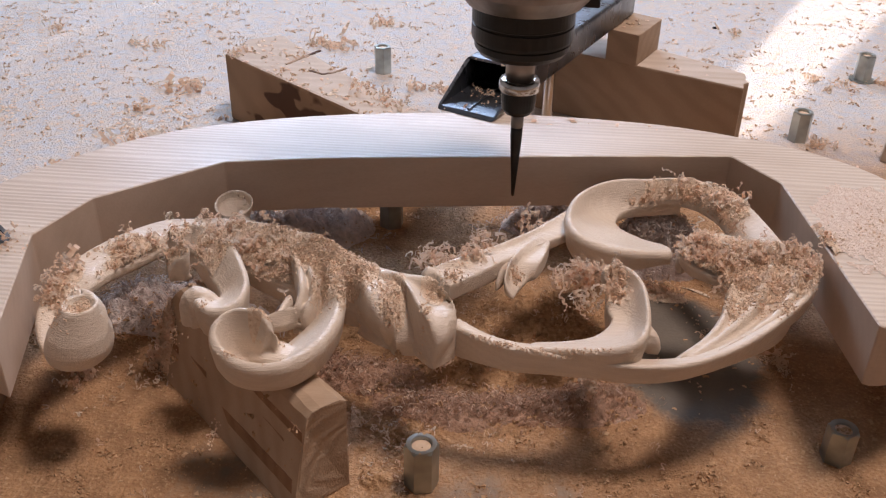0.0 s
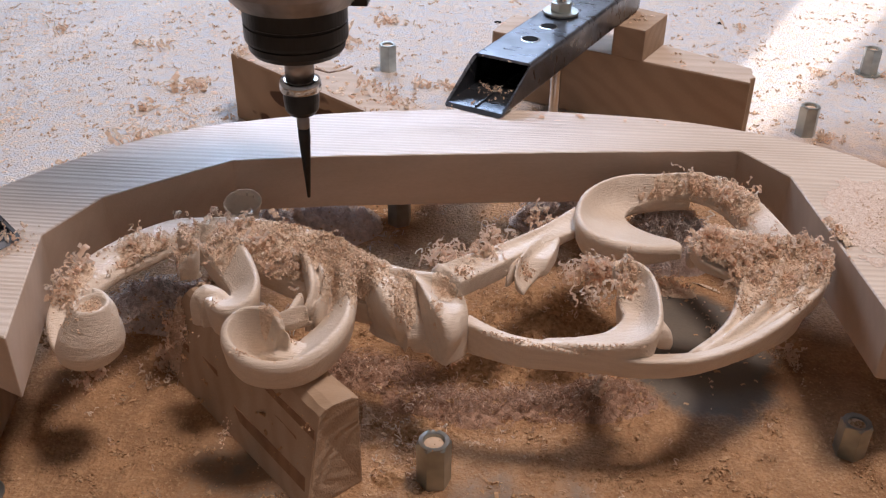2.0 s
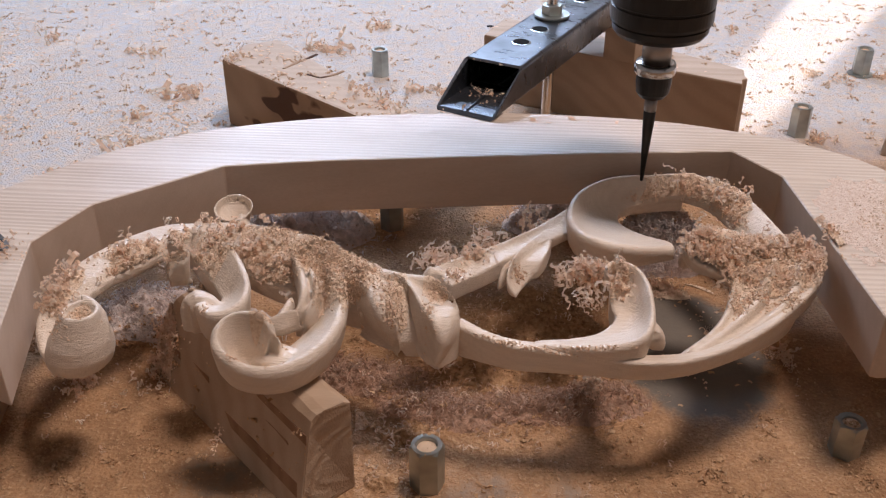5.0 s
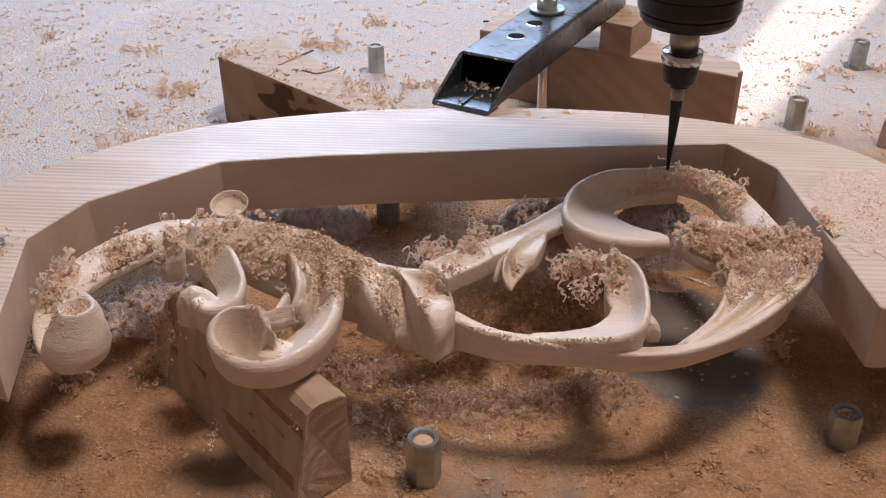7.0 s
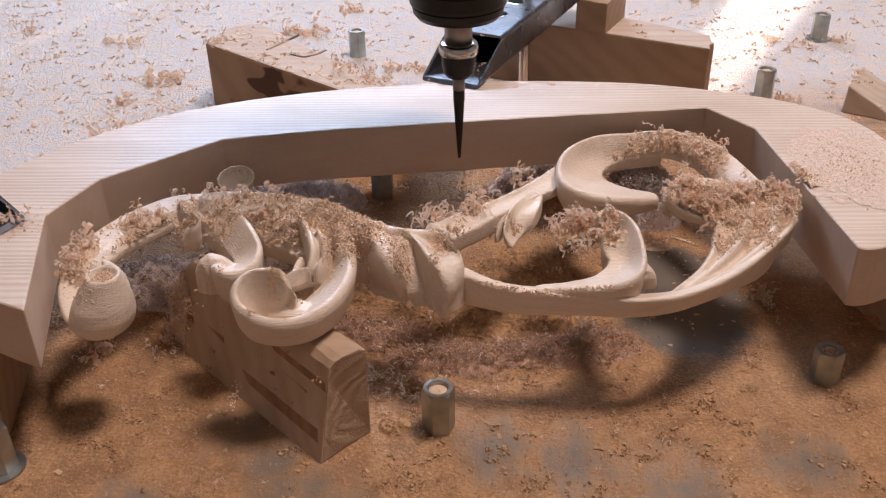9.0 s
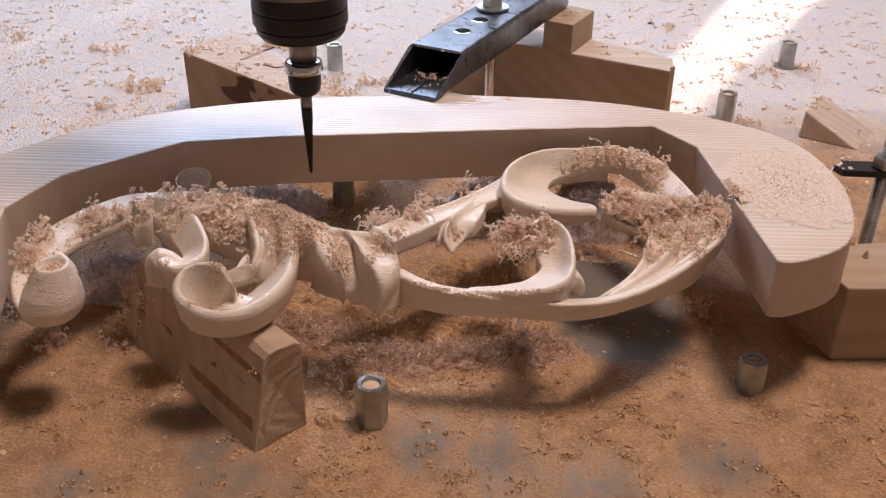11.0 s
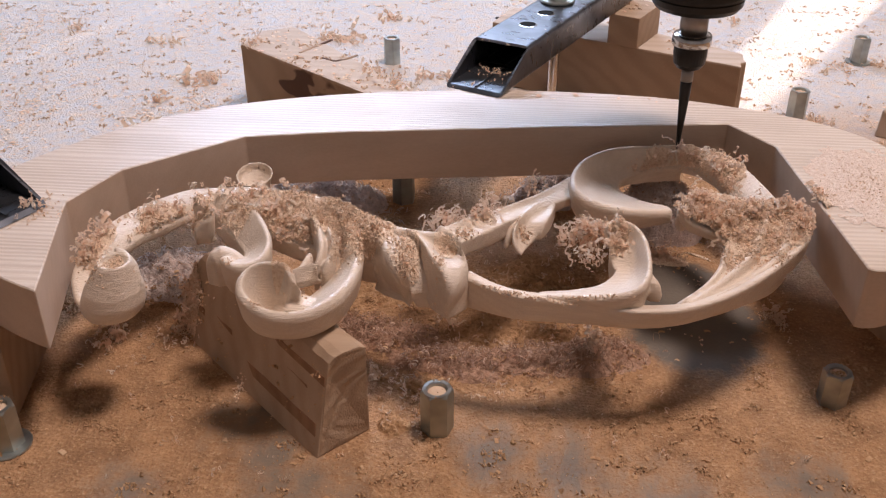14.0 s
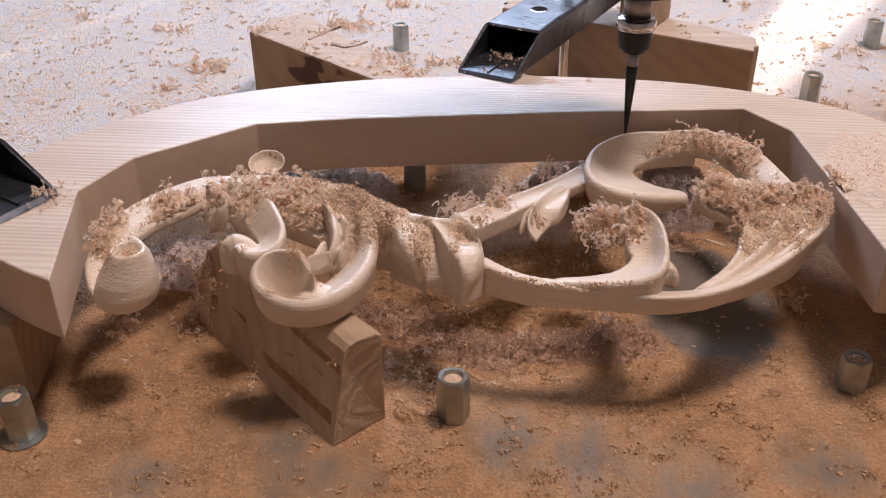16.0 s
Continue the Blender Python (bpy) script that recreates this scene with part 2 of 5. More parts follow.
DARK_CRUMB = grains("dark_crumbs", [(0.50, 0.29, 0.155), (0.60, 0.38, 0.22), (0.66, 0.44, 0.27), (0.55, 0.33, 0.18)])
BED_CRUMB = grains("bed_crumbs", [(0.52, 0.30, 0.15), (0.66, 0.41, 0.22), (0.58, 0.35, 0.18), (0.80, 0.56, 0.35)])
CLOD = grains("dust_clods", [(0.52, 0.30, 0.15), (0.66, 0.41, 0.22), (0.58, 0.35, 0.185), (0.74, 0.49, 0.29)], 1.0, 0.2)
FLUFF = grains("grey_fluff", [(0.40, 0.23, 0.14), (0.60, 0.41, 0.29), (0.48, 0.30, 0.20), (0.72, 0.53, 0.42)])
PALE_FIBRE = grains("pale_fibres", [(0.55, 0.47, 0.43), (0.78, 0.70, 0.66), (0.68, 0.58, 0.53), (0.84, 0.78, 0.74)])


def plaster():
    m, nt, b = nodes_of("workshop_plaster")
    n = add(nt, "ShaderNodeTexNoise", Vector=place(nt), Scale=3.0, Detail=5.0)
    nt.links.new(mix(nt, n.outputs["Fac"], (0.42, 0.385, 0.35), (0.53, 0.49, 0.445)), b.inputs["Base Color"])
    b.inputs["Roughness"].default_value = 0.9
    return m


PLASTER = plaster()


def mound_material(name, low, high):
    m, nt, b = nodes_of(name)
    n = add(nt, "ShaderNodeTexNoise", Vector=place(nt), Scale=160.0, Detail=5.0, Roughness=0.7)
    k = add(nt, "ShaderNodeTexNoise", Vector=place(nt), Scale=30.0, Detail=4.0)
    c = mix(nt, ramp(nt, k.outputs["Fac"], [(0.35, (0, 0, 0)), (0.65, (1, 1, 1))]), low, high)
    c = mix(nt, 0.7, c, ramp(nt, n.outputs["Fac"], [(0.3, (0.5, 0.45, 0.42)), (0.65, (1.2, 1.15, 1.1))]), "MULTIPLY")
    nt.links.new(c, b.inputs["Base Color"])
    b.inputs["Roughness"].default_value = 1.0
    bumped(nt, b, n.outputs["Fac"], 1.0, 0.004)
    return m


MATTED = mound_material("matted_dust", (0.36, 0.20, 0.12), (0.52, 0.335, 0.235))
PALE_FLUFF = mound_material("pale_fluff", (0.58, 0.47, 0.42), (0.78, 0.68, 0.62))


# ---------------------------------------------------------------- mesh helpers
def thing(name, label, category, at=(0, 0, 0), group="", kind=""):
    ob = new(name)
    ob.empty_display_size = 0.02
    ob.location = at
    return tagged(ob, label, category, group, kind)


def mesh_ob(name, bm, material, smooth=False):
    bmesh.ops.recalc_face_normals(bm, faces=bm.faces)
    me = bpy.data.meshes.new(name)
    bm.to_mesh(me)
    bm.free()
    me.materials.append(material)
    if smooth:
        me.shade_smooth()
    return new(name, me)


def part(name, bm, material, parent, label="", smooth=False):
    ob = mesh_ob(name, bm, material, smooth)
    ob.parent = parent
    return tagged(ob, label) if label else ob


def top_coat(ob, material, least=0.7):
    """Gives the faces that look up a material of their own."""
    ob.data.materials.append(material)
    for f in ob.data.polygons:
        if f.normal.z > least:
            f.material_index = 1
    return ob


def bevel(bm, width, segments=2, angle=30):
    es = [e for e in bm.edges if len(e.link_faces) == 2 and e.calc_face_angle(0) > radians(angle)]
    bmesh.ops.bevel(bm, geom=es, offset=width, segments=segments, affect="EDGES", profile=0.6)


def prism(pts, z0, z1, soft=0.0, lean=(0, 0)):
    bm = bmesh.new()
    lo = [bm.verts.new((x, y, z0)) for x, y in pts]
    hi = [bm.verts.new((x + lean[0], y + lean[1], z1)) for x, y in pts]
    n = len(pts)
    bm.faces.new(hi)
    bm.faces.new(lo[::-1])
    for i in range(n):
        bm.faces.new((lo[i], lo[(i + 1) % n], hi[(i + 1) % n], hi[i]))
    bmesh.ops.recalc_face_normals(bm, faces=bm.faces)
    if soft:
        bevel(bm, soft)
    return bm


def box(x0, x1, y0, y1, z0, z1, soft=0.0):
    return prism([(x0, y0), (x1, y0), (x1, y1), (x0, y1)], z0, z1, soft)


def lathe(profile, n=48, at=(0, 0, 0), bm=None):
    """Turned solid about z from (radius, height) pairs."""
    bm = bm or bmesh.new()
    rings = []
    for r, z in profile:
        if r < 1e-6:
            rings.append([bm.verts.new((at[0], at[1], at[2] + z))])
        else:
            rings.append([bm.verts.new((at[0] + r * math.cos(2 * math.pi * k / n), at[1] + r * math.sin(2 * math.pi * k / n), at[2] + z)) for k in range(n)])
    for a, b in zip(rings, rings[1:]):
        for k in range(n):
            j = (k + 1) % n
            if len(a) == 1:
                bm.faces.new((a[0], b[j], b[k]))
            elif len(b) == 1:
                bm.faces.new((a[k], a[j], b[0]))
            else:
                bm.faces.new((a[k], a[j], b[j], b[k]))
    for ring in (rings[0], rings[-1]):
        if len(ring) > 1:
            bm.faces.new(ring)
    return bm


def catmull(pts, per=8):
    p = [2 * np.array(pts[0], float) - pts[1], *[np.array(q, float) for q in pts], 2 * np.array(pts[-1], float) - pts[-2]]
    out = []
    for i in range(1, len(p) - 2):
        for k in range(per):
            t = k / per
            out.append(0.5 * (2 * p[i] + (p[i + 1] - p[i - 1]) * t + (2 * p[i - 1] - 5 * p[i] + 4 * p[i + 1] - p[i + 2]) * t * t + (3 * p[i] - p[i - 1] - 3 * p[i + 1] + p[i + 2]) * t ** 3))
    return np.array(out + [p[-2]])


def three(v, t):
    """A value that runs through the given steps."""
    v = v if isinstance(v, tuple) else (v, v)
    return float(np.interp(t, np.linspace(0, 1, len(v)), v))


SLAB = 0.058
BACK = 0.0625


def rib(bm, pts, z, half, crown, zb=BACK):
    """A rounded lobe, symmetric about its path; half and crown (height of the rounding) run through (start, middle, end)."""
    line = catmull(pts)
    n = len(line)
    rings = []
    for i, p in enumerate(line):
        t = i / (n - 1)
        d = line[min(i + 1, n - 1)] - line[max(i - 1, 0)]
        d /= np.linalg.norm(d)
        k = min(1.0, 0.3 + 0.7 * math.sqrt(min(1, t / 0.12)), 0.25 + 0.75 * math.sqrt(min(1, (1 - t) / 0.15)))
        w, zr, c = three(half, t) * k, three(z, t), three(crown, t)
        low = zb
        rings.append([bm.verts.new((p[0] - d[1] * w * s, p[1] + d[0] * w * s, max(low, zr - c * q) if q < 9 else low)) for s, q in ((-0.96, 9), (-1, 1.3), (-0.8, 0.6), (-0.45, 0.14), (0, 0), (0.45, 0.14), (0.8, 0.6), (1, 1.3), (0.96, 9))])
    m = len(rings[0])
    for a, b in zip(rings, rings[1:]):
        for k in range(m):
            bm.faces.new((a[k], a[(k + 1) % m], b[(k + 1) % m], b[k]))
    bm.faces.new(rings[0][::-1])
    bm.faces.new(rings[-1])
    return bm


def loft(bm, rails, edge=0.003, base=BACK, n=72):
    """Carved surface stretched over rails (crest first, inner edge last), with rounded shoulders and walls down to its base."""
    per = n // (len(rails[0]) - 1)
    lines = np.array([catmull(r, per) for r in rails])
    count = lines.shape[1]
    rings = []
    for i in range(count):
        t = i / (count - 1)
        zb = three(base, t)
        sec = catmull(list(lines[:, i]), 4)
        ring = []
        for first, second, lip in ((sec[0], sec[1:4].mean(0), edge), (sec[-1], sec[-4:-1].mean(0), edge * 0.35)):
            rail = lines[0] if lip == edge else lines[-1]
            d = rail[min(i + 1, count - 1)] - rail[max(i - 1, 0)]
            o = np.array((-d[1], d[0], 0.0))
            o /= max(np.linalg.norm(o), 1e-9)
            if np.dot(o[:2], (first - second)[:2]) < 0:
                o = -o
            h = max(first[2] - zb, 0.0005)
            cut = min(0.16 * h, 0.4 * np.linalg.norm((sec[0] - sec[-1])[:2])) if lip == edge else 0.0
            ring.append([first + o * lip * u - np.array((0, 0, min(lip * w, h * f))) for u, w, f in ((0.45, 0.12, 0.3), (0.85, 0.55, 0.5), (1.0, 1.3, 0.7))] + [np.array((*(first + o * (lip * 0.8 - 0.3 * cut))[:2], zb + 0.3 * h)), np.array((*(first + o * (lip * 0.5 - cut))[:2], zb))])
        pts = ring[0][::-1] + list(sec) + ring[1]
        rings.append([bm.verts.new((p[0], p[1], max(p[2], zb))) for p in pts])
    m = len(rings[0])
    for a, b in zip(rings, rings[1:]):
        for k in range(m):
            bm.faces.new((a[k], a[(k + 1) % m], b[(k + 1) % m], b[k]))
    bm.faces.new(rings[0][::-1])
    bm.faces.new(rings[-1])
    return bm


def rib3(bm, pts, half, crown, zb=BACK):
    """A rounded lobe along a line in space."""
    return rib(bm, [p[:2] for p in pts], tuple(p[2] for p in pts), half, crown, zb)


def carve(name, bm, parent, label="", voxel=0.0010, smooth=4):
    """Fuses the ribs of one part into a single skin and rounds it like sanded carving."""
    ob = part(name, bm, CARVED, parent, label)
    r = ob.modifiers.new("fuse", "REMESH")
    r.mode, r.voxel_size, r.use_smooth_shade = "VOXEL", voxel, True
    s = ob.modifiers.new("sand", "SMOOTH")
    s.factor, s.iterations = 0.6, smooth
    return ob


# ---------------------------------------------------------------- room and bed
BED_HOLES = ((0.28, 0.746), (-0.001, 0.718))


def room():
    bed = tagged(mesh_ob("machine_bed", box(-1.5, 1.5, -1.2, 1.6, -0.06, 0), BED), "grey router bed covered with orange sawdust and chips", "machine bed", kind="structure")
    for x, y in BED_HOLES:
        # flat black disc painted as the shade down the hole
        part("drilled_hole", lathe([(0.0045, -0.001), (0.0045, 0.0004), (0.0, 0.0005)], 20, (x, y, 0)), HOLE_SHADE, bed, "small black disc for the shade in a bed hole")
    # unseen shell added round the bed to close it and bounce light
    x0, x1, y0, y1, z0, z1 = -2.4, 2.4, -2.2, WALL_Y, -0.8, 2.45
    for name, b in (("floor", box(x0 - 0.2, x1 + 0.2, y0 - 0.2, y1 + 0.2, z0 - 0.1, z0)), ("ceiling", box(x0 - 0.2, x1 + 0.2, y0 - 0.2, y1 + 0.2, z1, z1 + 0.1)),
                    ("wall_west", box(x0 - 0.2, x0, y0, y1, z0, z1)), ("wall_east", box(x1, x1 + 0.2, y0, y1, z0, z1)), ("wall_south", box(x0 - 0.2, x1 + 0.2, y0 - 0.2, y0, z0, z1))):
        tagged(mesh_ob(name, b, PLASTER), "unseen plaster workshop " + name.split("_")[0], name.split("_")[0], kind="structure")
    # unseen north wall: two gaps shape sun strips; a lamp stands in for the window
    def slab(name, pts):
        bm = bmesh.new()
        a = [bm.verts.new((x, y1, z)) for x, z in pts]
        b = [bm.verts.new((x, y1 + 0.02, z)) for x, z in pts]
        bm.faces.new(a)
        bm.faces.new(b[::-1])
        for i in range(len(pts)):
            bm.faces.new((a[i], a[(i + 1) % len(pts)], b[(i + 1) % len(pts)], b[i]))
        return tagged(mesh_ob(name, bm, PLASTER), "unseen wall piece cut to shape the sun strips", "wall", kind="structure")
    k, e = SUN_DIR.x / SUN_DIR.y, SUN_DIR.z / SUN_DIR.y
    def onto(x, y):
        return x + (y1 - y) * k, (y1 - y) * e
    apex, far_apex, bl, br = onto(0.184, 0.39), onto(0.268, 0.39), onto(0.462, 0.98), onto(0.612, 0.98)
    zb = bl[1]
    s1, s2 = onto(-0.60, 0.42), onto(-0.34, 0.98)
    slit = 0.014
    slab("wall_north_sun_mask", [(x0, z0), (x1, z0), (x1, zb), (x0, zb)])
    slab("wall_north_sun_mask", [(x0, apex[1]), (x1, apex[1]), (x1, z1), (x0, z1)])
    slab("wall_north_sun_mask", [(x0, zb), (s2[0], zb), (s1[0], apex[1]), (x0, apex[1])])
    slab("wall_north_sun_mask", [(s2[0] + slit, zb), (bl[0], zb), (apex[0], apex[1]), (s1[0] + slit, apex[1])])
    slab("wall_north_sun_mask", [(br[0], zb), (x1, zb), (x1, apex[1]), (far_apex[0], apex[1])])


room()


# ---------------------------------------------------------------- the arched board
def arched_board():
    inner = [(-0.220, -0.093), (-0.247, 0.006), (-0.229, 0.054), (-0.161, 0.114), (-0.095, 0.128), (0.07, 0.152), (0.189, 0.167), (0.216, 0.130), (0.2345, -0.030)]
    right = catmull([(0.2345, -0.032), (0.252, -0.028), (0.282, -0.007), (0.298, 0.03), (0.304, 0.08), (0.292, 0.138), (0.254, 0.176), (0.2, 0.2), (0.14, 0.2155), (0.049, 0.221), (-0.02, 0.216), (-0.099, 0.202), (-0.174, 0.177), (-0.228, 0.146), (-0.268, 0.106), (-0.300, 0.06), (-0.313, 0.01), (-0.306, -0.035), (-0.28, -0.06), (-0.25, -0.079), (-0.222, -0.0925)], 4)[1:-1]
    bm = prism(inner + [tuple(p) for p in right], SLAB, 0.098)
    bevel(bm, 0.0007, 1, 12)
    board = thing("arched_board", "pale sawn timber board with an arched cut-out on blocks", "board")
    top_coat(part("body", bm, PINE_SHADED, board), PINE, 0.6)
    return board


arched_board()


# ---------------------------------------------------------------- the carving
def carving():
    c = thing("carved_scroll", "pale carved wooden acanthus scroll ornament, freshly milled", "carving")
    # leafy body, sloping towards the front
    bm = bmesh.new()
    crest = [(-0.1601, 0.0569, 0.0860), (-0.1385, 0.0531, 0.0890), (-0.1069, 0.0431, 0.0920), (-0.0787, 0.0272, 0.0950), (-0.0587, 0.0113, 0.0960), (-0.0401, -0.0021, 0.0970), (-0.0231, -0.0082, 0.0970)]
    hollow = [(-0.1512, 0.0453, 0.0850), (-0.1319, 0.0412, 0.0860), (-0.1076, 0.0297, 0.0870), (-0.0846, 0.0198, 0.0880), (-0.0661, 0.0037, 0.0890), (-0.0487, -0.0110, 0.0900), (-0.0254, -0.0159, 0.0920)]
    inner = [(-0.1487, 0.0444, 0.0740), (-0.1244, 0.0216, 0.0740), (-0.1035, 0.0082, 0.0750), (-0.0845, -0.0005, 0.0760), (-0.0659, -0.0093, 0.0780), (-0.0484, -0.0157, 0.0780), (-0.0289, -0.0156, 0.0800)]
    loft(bm, [crest, hollow, inner], 0.003)
    carve("leaf_body", bm, c, "leafy body dusted with crumbs")
    # long arm that sweeps round the end volute
    bm = bmesh.new()
    crest = [(-0.1400, 0.0574, 0.0860), (-0.1652, 0.0557, 0.0860), (-0.1823, 0.0519, 0.0860), (-0.1963, 0.0400, 0.0860), (-0.2084, 0.0245, 0.0860), (-0.2187, 0.0062, 0.0850), (-0.2220, -0.0105, 0.0840), (-0.2239, -0.0282, 0.0820), (-0.2229, -0.0445, 0.0780), (-0.2159, -0.0592, 0.0720), (-0.2071, -0.0670, 0.0670)]
    hollow = [(-0.1369, 0.0463, 0.0860), (-0.1614, 0.0434, 0.0855), (-0.1758, 0.0379, 0.0855), (-0.1864, 0.0274, 0.0855), (-0.1970, 0.0132, 0.0855), (-0.2060, -0.0012, 0.0845), (-0.2115, -0.0157, 0.0830), (-0.2143, -0.0300, 0.0800), (-0.2141, -0.0436, 0.0760), (-0.2110, -0.0549, 0.0710), (-0.2046, -0.0643, 0.0670)]
    inner = [(-0.1375, 0.0459, 0.0800), (-0.1594, 0.0404, 0.0800), (-0.1717, 0.0338, 0.0800), (-0.1800, 0.0237, 0.0800), (-0.1895, 0.0093, 0.0800), (-0.1991, -0.0034, 0.0800), (-0.2046, -0.0156, 0.0790), (-0.2091, -0.0280, 0.0770), (-0.2111, -0.0416, 0.0740), (-0.2078, -0.0533, 0.0700), (-0.2028, -0.0626, 0.0670)]
    loft(bm, [crest, hollow, inner], 0.0025, (0.0625, 0.074, 0.074, 0.072, 0.0625))
    carve("arm", bm, c)
    # end volute: a leaning snail with a spiral crest
    bm = lathe([(0.0150, 0), (0.0180, 0.004), (0.0186, 0.010), (0.0170, 0.018), (0.0136, 0.026), (0.0106, 0.0335), (0.0094, 0.0360), (0.0082, 0.0362), (0.0066, 0.0330), (0.0, 0.0300)], 40, (0, 0, 0))
    for v in bm.verts:
        v.co += Vector((-0.1964, -0.0587, BACK)) + Vector((0.0072, -0.0009, 0)) * v.co.z / 0.036
    rib3(bm, [(-0.1939, -0.0468, 0.1000), (-0.1872, -0.0498, 0.0995), (-0.1815, -0.0545, 0.0965), (-0.1785, -0.0593, 0.0890), (-0.1790, -0.0617, 0.0810)], (0.0022, 0.0036, 0.002), 0.004, 0.077)
    carve("end_volute", bm, c, "snail-shaped end volute", voxel=0.0009)
    # second curl with its hollow and turned-back tip
    bm = bmesh.new()
    crest = [(-0.1739, 0.0485, 0.0860), (-0.1576, 0.0441, 0.0890), (-0.1420, 0.0315, 0.0920), (-0.1276, 0.0125, 0.0940), (-0.1169, -0.0068, 0.0950), (-0.1108, -0.0211, 0.0940), (-0.1103, -0.0322, 0.0920), (-0.1145, -0.0385, 0.0900), (-0.1215, -0.0420, 0.0890), (-0.1290, -0.0400, 0.0890), (-0.1348, -0.0334, 0.0890)]
    hollow = [(-0.1750, 0.0498, 0.0810), (-0.1579, 0.0373, 0.0840), (-0.1470, 0.0249, 0.0840), (-0.1366, 0.0099, 0.0840), (-0.1279, -0.0043, 0.0830), (-0.1227, -0.0147, 0.0820), (-0.1231, -0.0227, 0.0820), (-0.1248, -0.0277, 0.0830), (-0.1280, -0.0306, 0.0840), (-0.1304, -0.0325, 0.0860), (-0.1327, -0.0323, 0.0880)]
    inner = [(-0.1755, 0.0490, 0.0760), (-0.1617, 0.0349, 0.0770), (-0.1519, 0.0211, 0.0780), (-0.1449, 0.0122, 0.0780), (-0.1360, 0.0007, 0.0780), (-0.1287, -0.0105, 0.0780), (-0.1277, -0.0162, 0.0780), (-0.1289, -0.0206, 0.0790), (-0.1308, -0.0228, 0.0800), (-0.1317, -0.0261, 0.0830), (-0.1335, -0.0269, 0.0850)]
    loft(bm, [crest, hollow, inner], 0.003)
    rib3(bm, [(-0.1228, -0.0272, 0.0820), (-0.1319, -0.0232, 0.0860), (-0.1397, -0.0223, 0.0880), (-0.1451, -0.0254, 0.0840), (-0.1462, -0.0275, 0.0760)], (0.003, 0.006, 0.006, 0.003), 0.004)
    carve("leaf_curl", bm, c)
    bm = bmesh.new()
    crest = [(-0.1683, 0.0203, 0.0940), (-0.1591, 0.0115, 0.0990), (-0.1523, 0.0032, 0.0990), (-0.1539, 0.0002, 0.0950), (-0.1589, 0.0005, 0.0910), (-0.1628, -0.0010, 0.0870)]
    inner = [(-0.1721, 0.0259, 0.0880), (-0.1691, 0.0255, 0.0860), (-0.1669, 0.0244, 0.0840), (-0.1677, 0.0216, 0.0820), (-0.1690, 0.0179, 0.0810), (-0.1697, 0.0124, 0.0800)]
    loft(bm, [crest, inner], 0.0024, 0.074)
    carve("leaf_hook", bm, c, voxel=0.0009)
    # front volute: a large bowl with a rolled rim
    bm = bmesh.new()
    crest = [(-0.0723, 0.0140, 0.0900), (-0.0615, -0.0077, 0.0920), (-0.0570, -0.0226, 0.0900), (-0.0562, -0.0414, 0.0880), (-0.0614, -0.0596, 0.0860), (-0.0726, -0.0734, 0.0840), (-0.0863, -0.0786, 0.0830), (-0.1002, -0.0777, 0.0850), (-0.1111, -0.0710, 0.0890), (-0.1140, -0.0633, 0.0940), (-0.1092, -0.0572, 0.0980), (-0.1002, -0.0561, 0.1000), (-0.0914, -0.0590, 0.0990), (-0.0865, -0.0627, 0.0940), (-0.0870, -0.0584, 0.0830)]
    hollow = [(-0.0746, 0.0144, 0.0880), (-0.0665, -0.0047, 0.0890), (-0.0633, -0.0191, 0.0860), (-0.0641, -0.0313, 0.0810), (-0.0696, -0.0456, 0.0780), (-0.0830, -0.0705, 0.0745), (-0.0914, -0.0737, 0.0745), (-0.1001, -0.0731, 0.0745), (-0.1068, -0.0690, 0.0745), (-0.1086, -0.0642, 0.0745), (-0.1057, -0.0604, 0.0745), (-0.1001, -0.0598, 0.0745), (-0.0946, -0.0616, 0.0745), (-0.0916, -0.0639, 0.0745), (-0.0919, -0.0612, 0.0745)]
    inner = [(-0.0766, 0.0180, 0.0840), (-0.0700, 0.0029, 0.0830), (-0.0679, -0.0092, 0.0790), (-0.0694, -0.0212, 0.0750), (-0.0748, -0.0349, 0.0720), (-0.0931, -0.0676, 0.0705), (-0.0965, -0.0689, 0.0705), (-0.0999, -0.0687, 0.0705), (-0.1027, -0.0670, 0.0705), (-0.1034, -0.0651, 0.0705), (-0.1022, -0.0636, 0.0705), (-0.1000, -0.0633, 0.0705), (-0.0978, -0.0640, 0.0705), (-0.0965, -0.0650, 0.0705), (-0.0967, -0.0639, 0.0705)]
    loft(bm, [crest, hollow, inner], 0.0045)
    rib3(bm, [(-0.0977, -0.0547, 0.0745), (-0.0872, -0.0587, 0.0775), (-0.0755, -0.0586, 0.0775)], (0.008, 0.009, 0.007), 0.002)
    carve("front_volute", bm, c, "large hollow volute with a rolled rim")
    # slender leaves inside the front volute
    bm = bmesh.new()
    rib3(bm, [(-0.0932, 0.0180, 0.0910), (-0.0842, -0.0006, 0.0930), (-0.0793, -0.0151, 0.0900), (-0.0799, -0.0231, 0.0850), (-0.0832, -0.0262, 0.0800)], (0.002, 0.0032, 0.003, 0.002), 0.006)
    rib3(bm, [(-0.0800, 0.0054, 0.0910), (-0.0721, -0.0133, 0.0920), (-0.0718, -0.0211, 0.0880), (-0.0754, -0.0270, 0.0830), (-0.0778, -0.0293, 0.0740)], (0.002, 0.003, 0.0032, 0.002), 0.006)
    rib3(bm, [(-0.0863, 0.0114, 0.0860), (-0.0780, -0.0074, 0.0850), (-0.0783, -0.0216, 0.0810)], (0.004, 0.005, 0.004), 0.003)
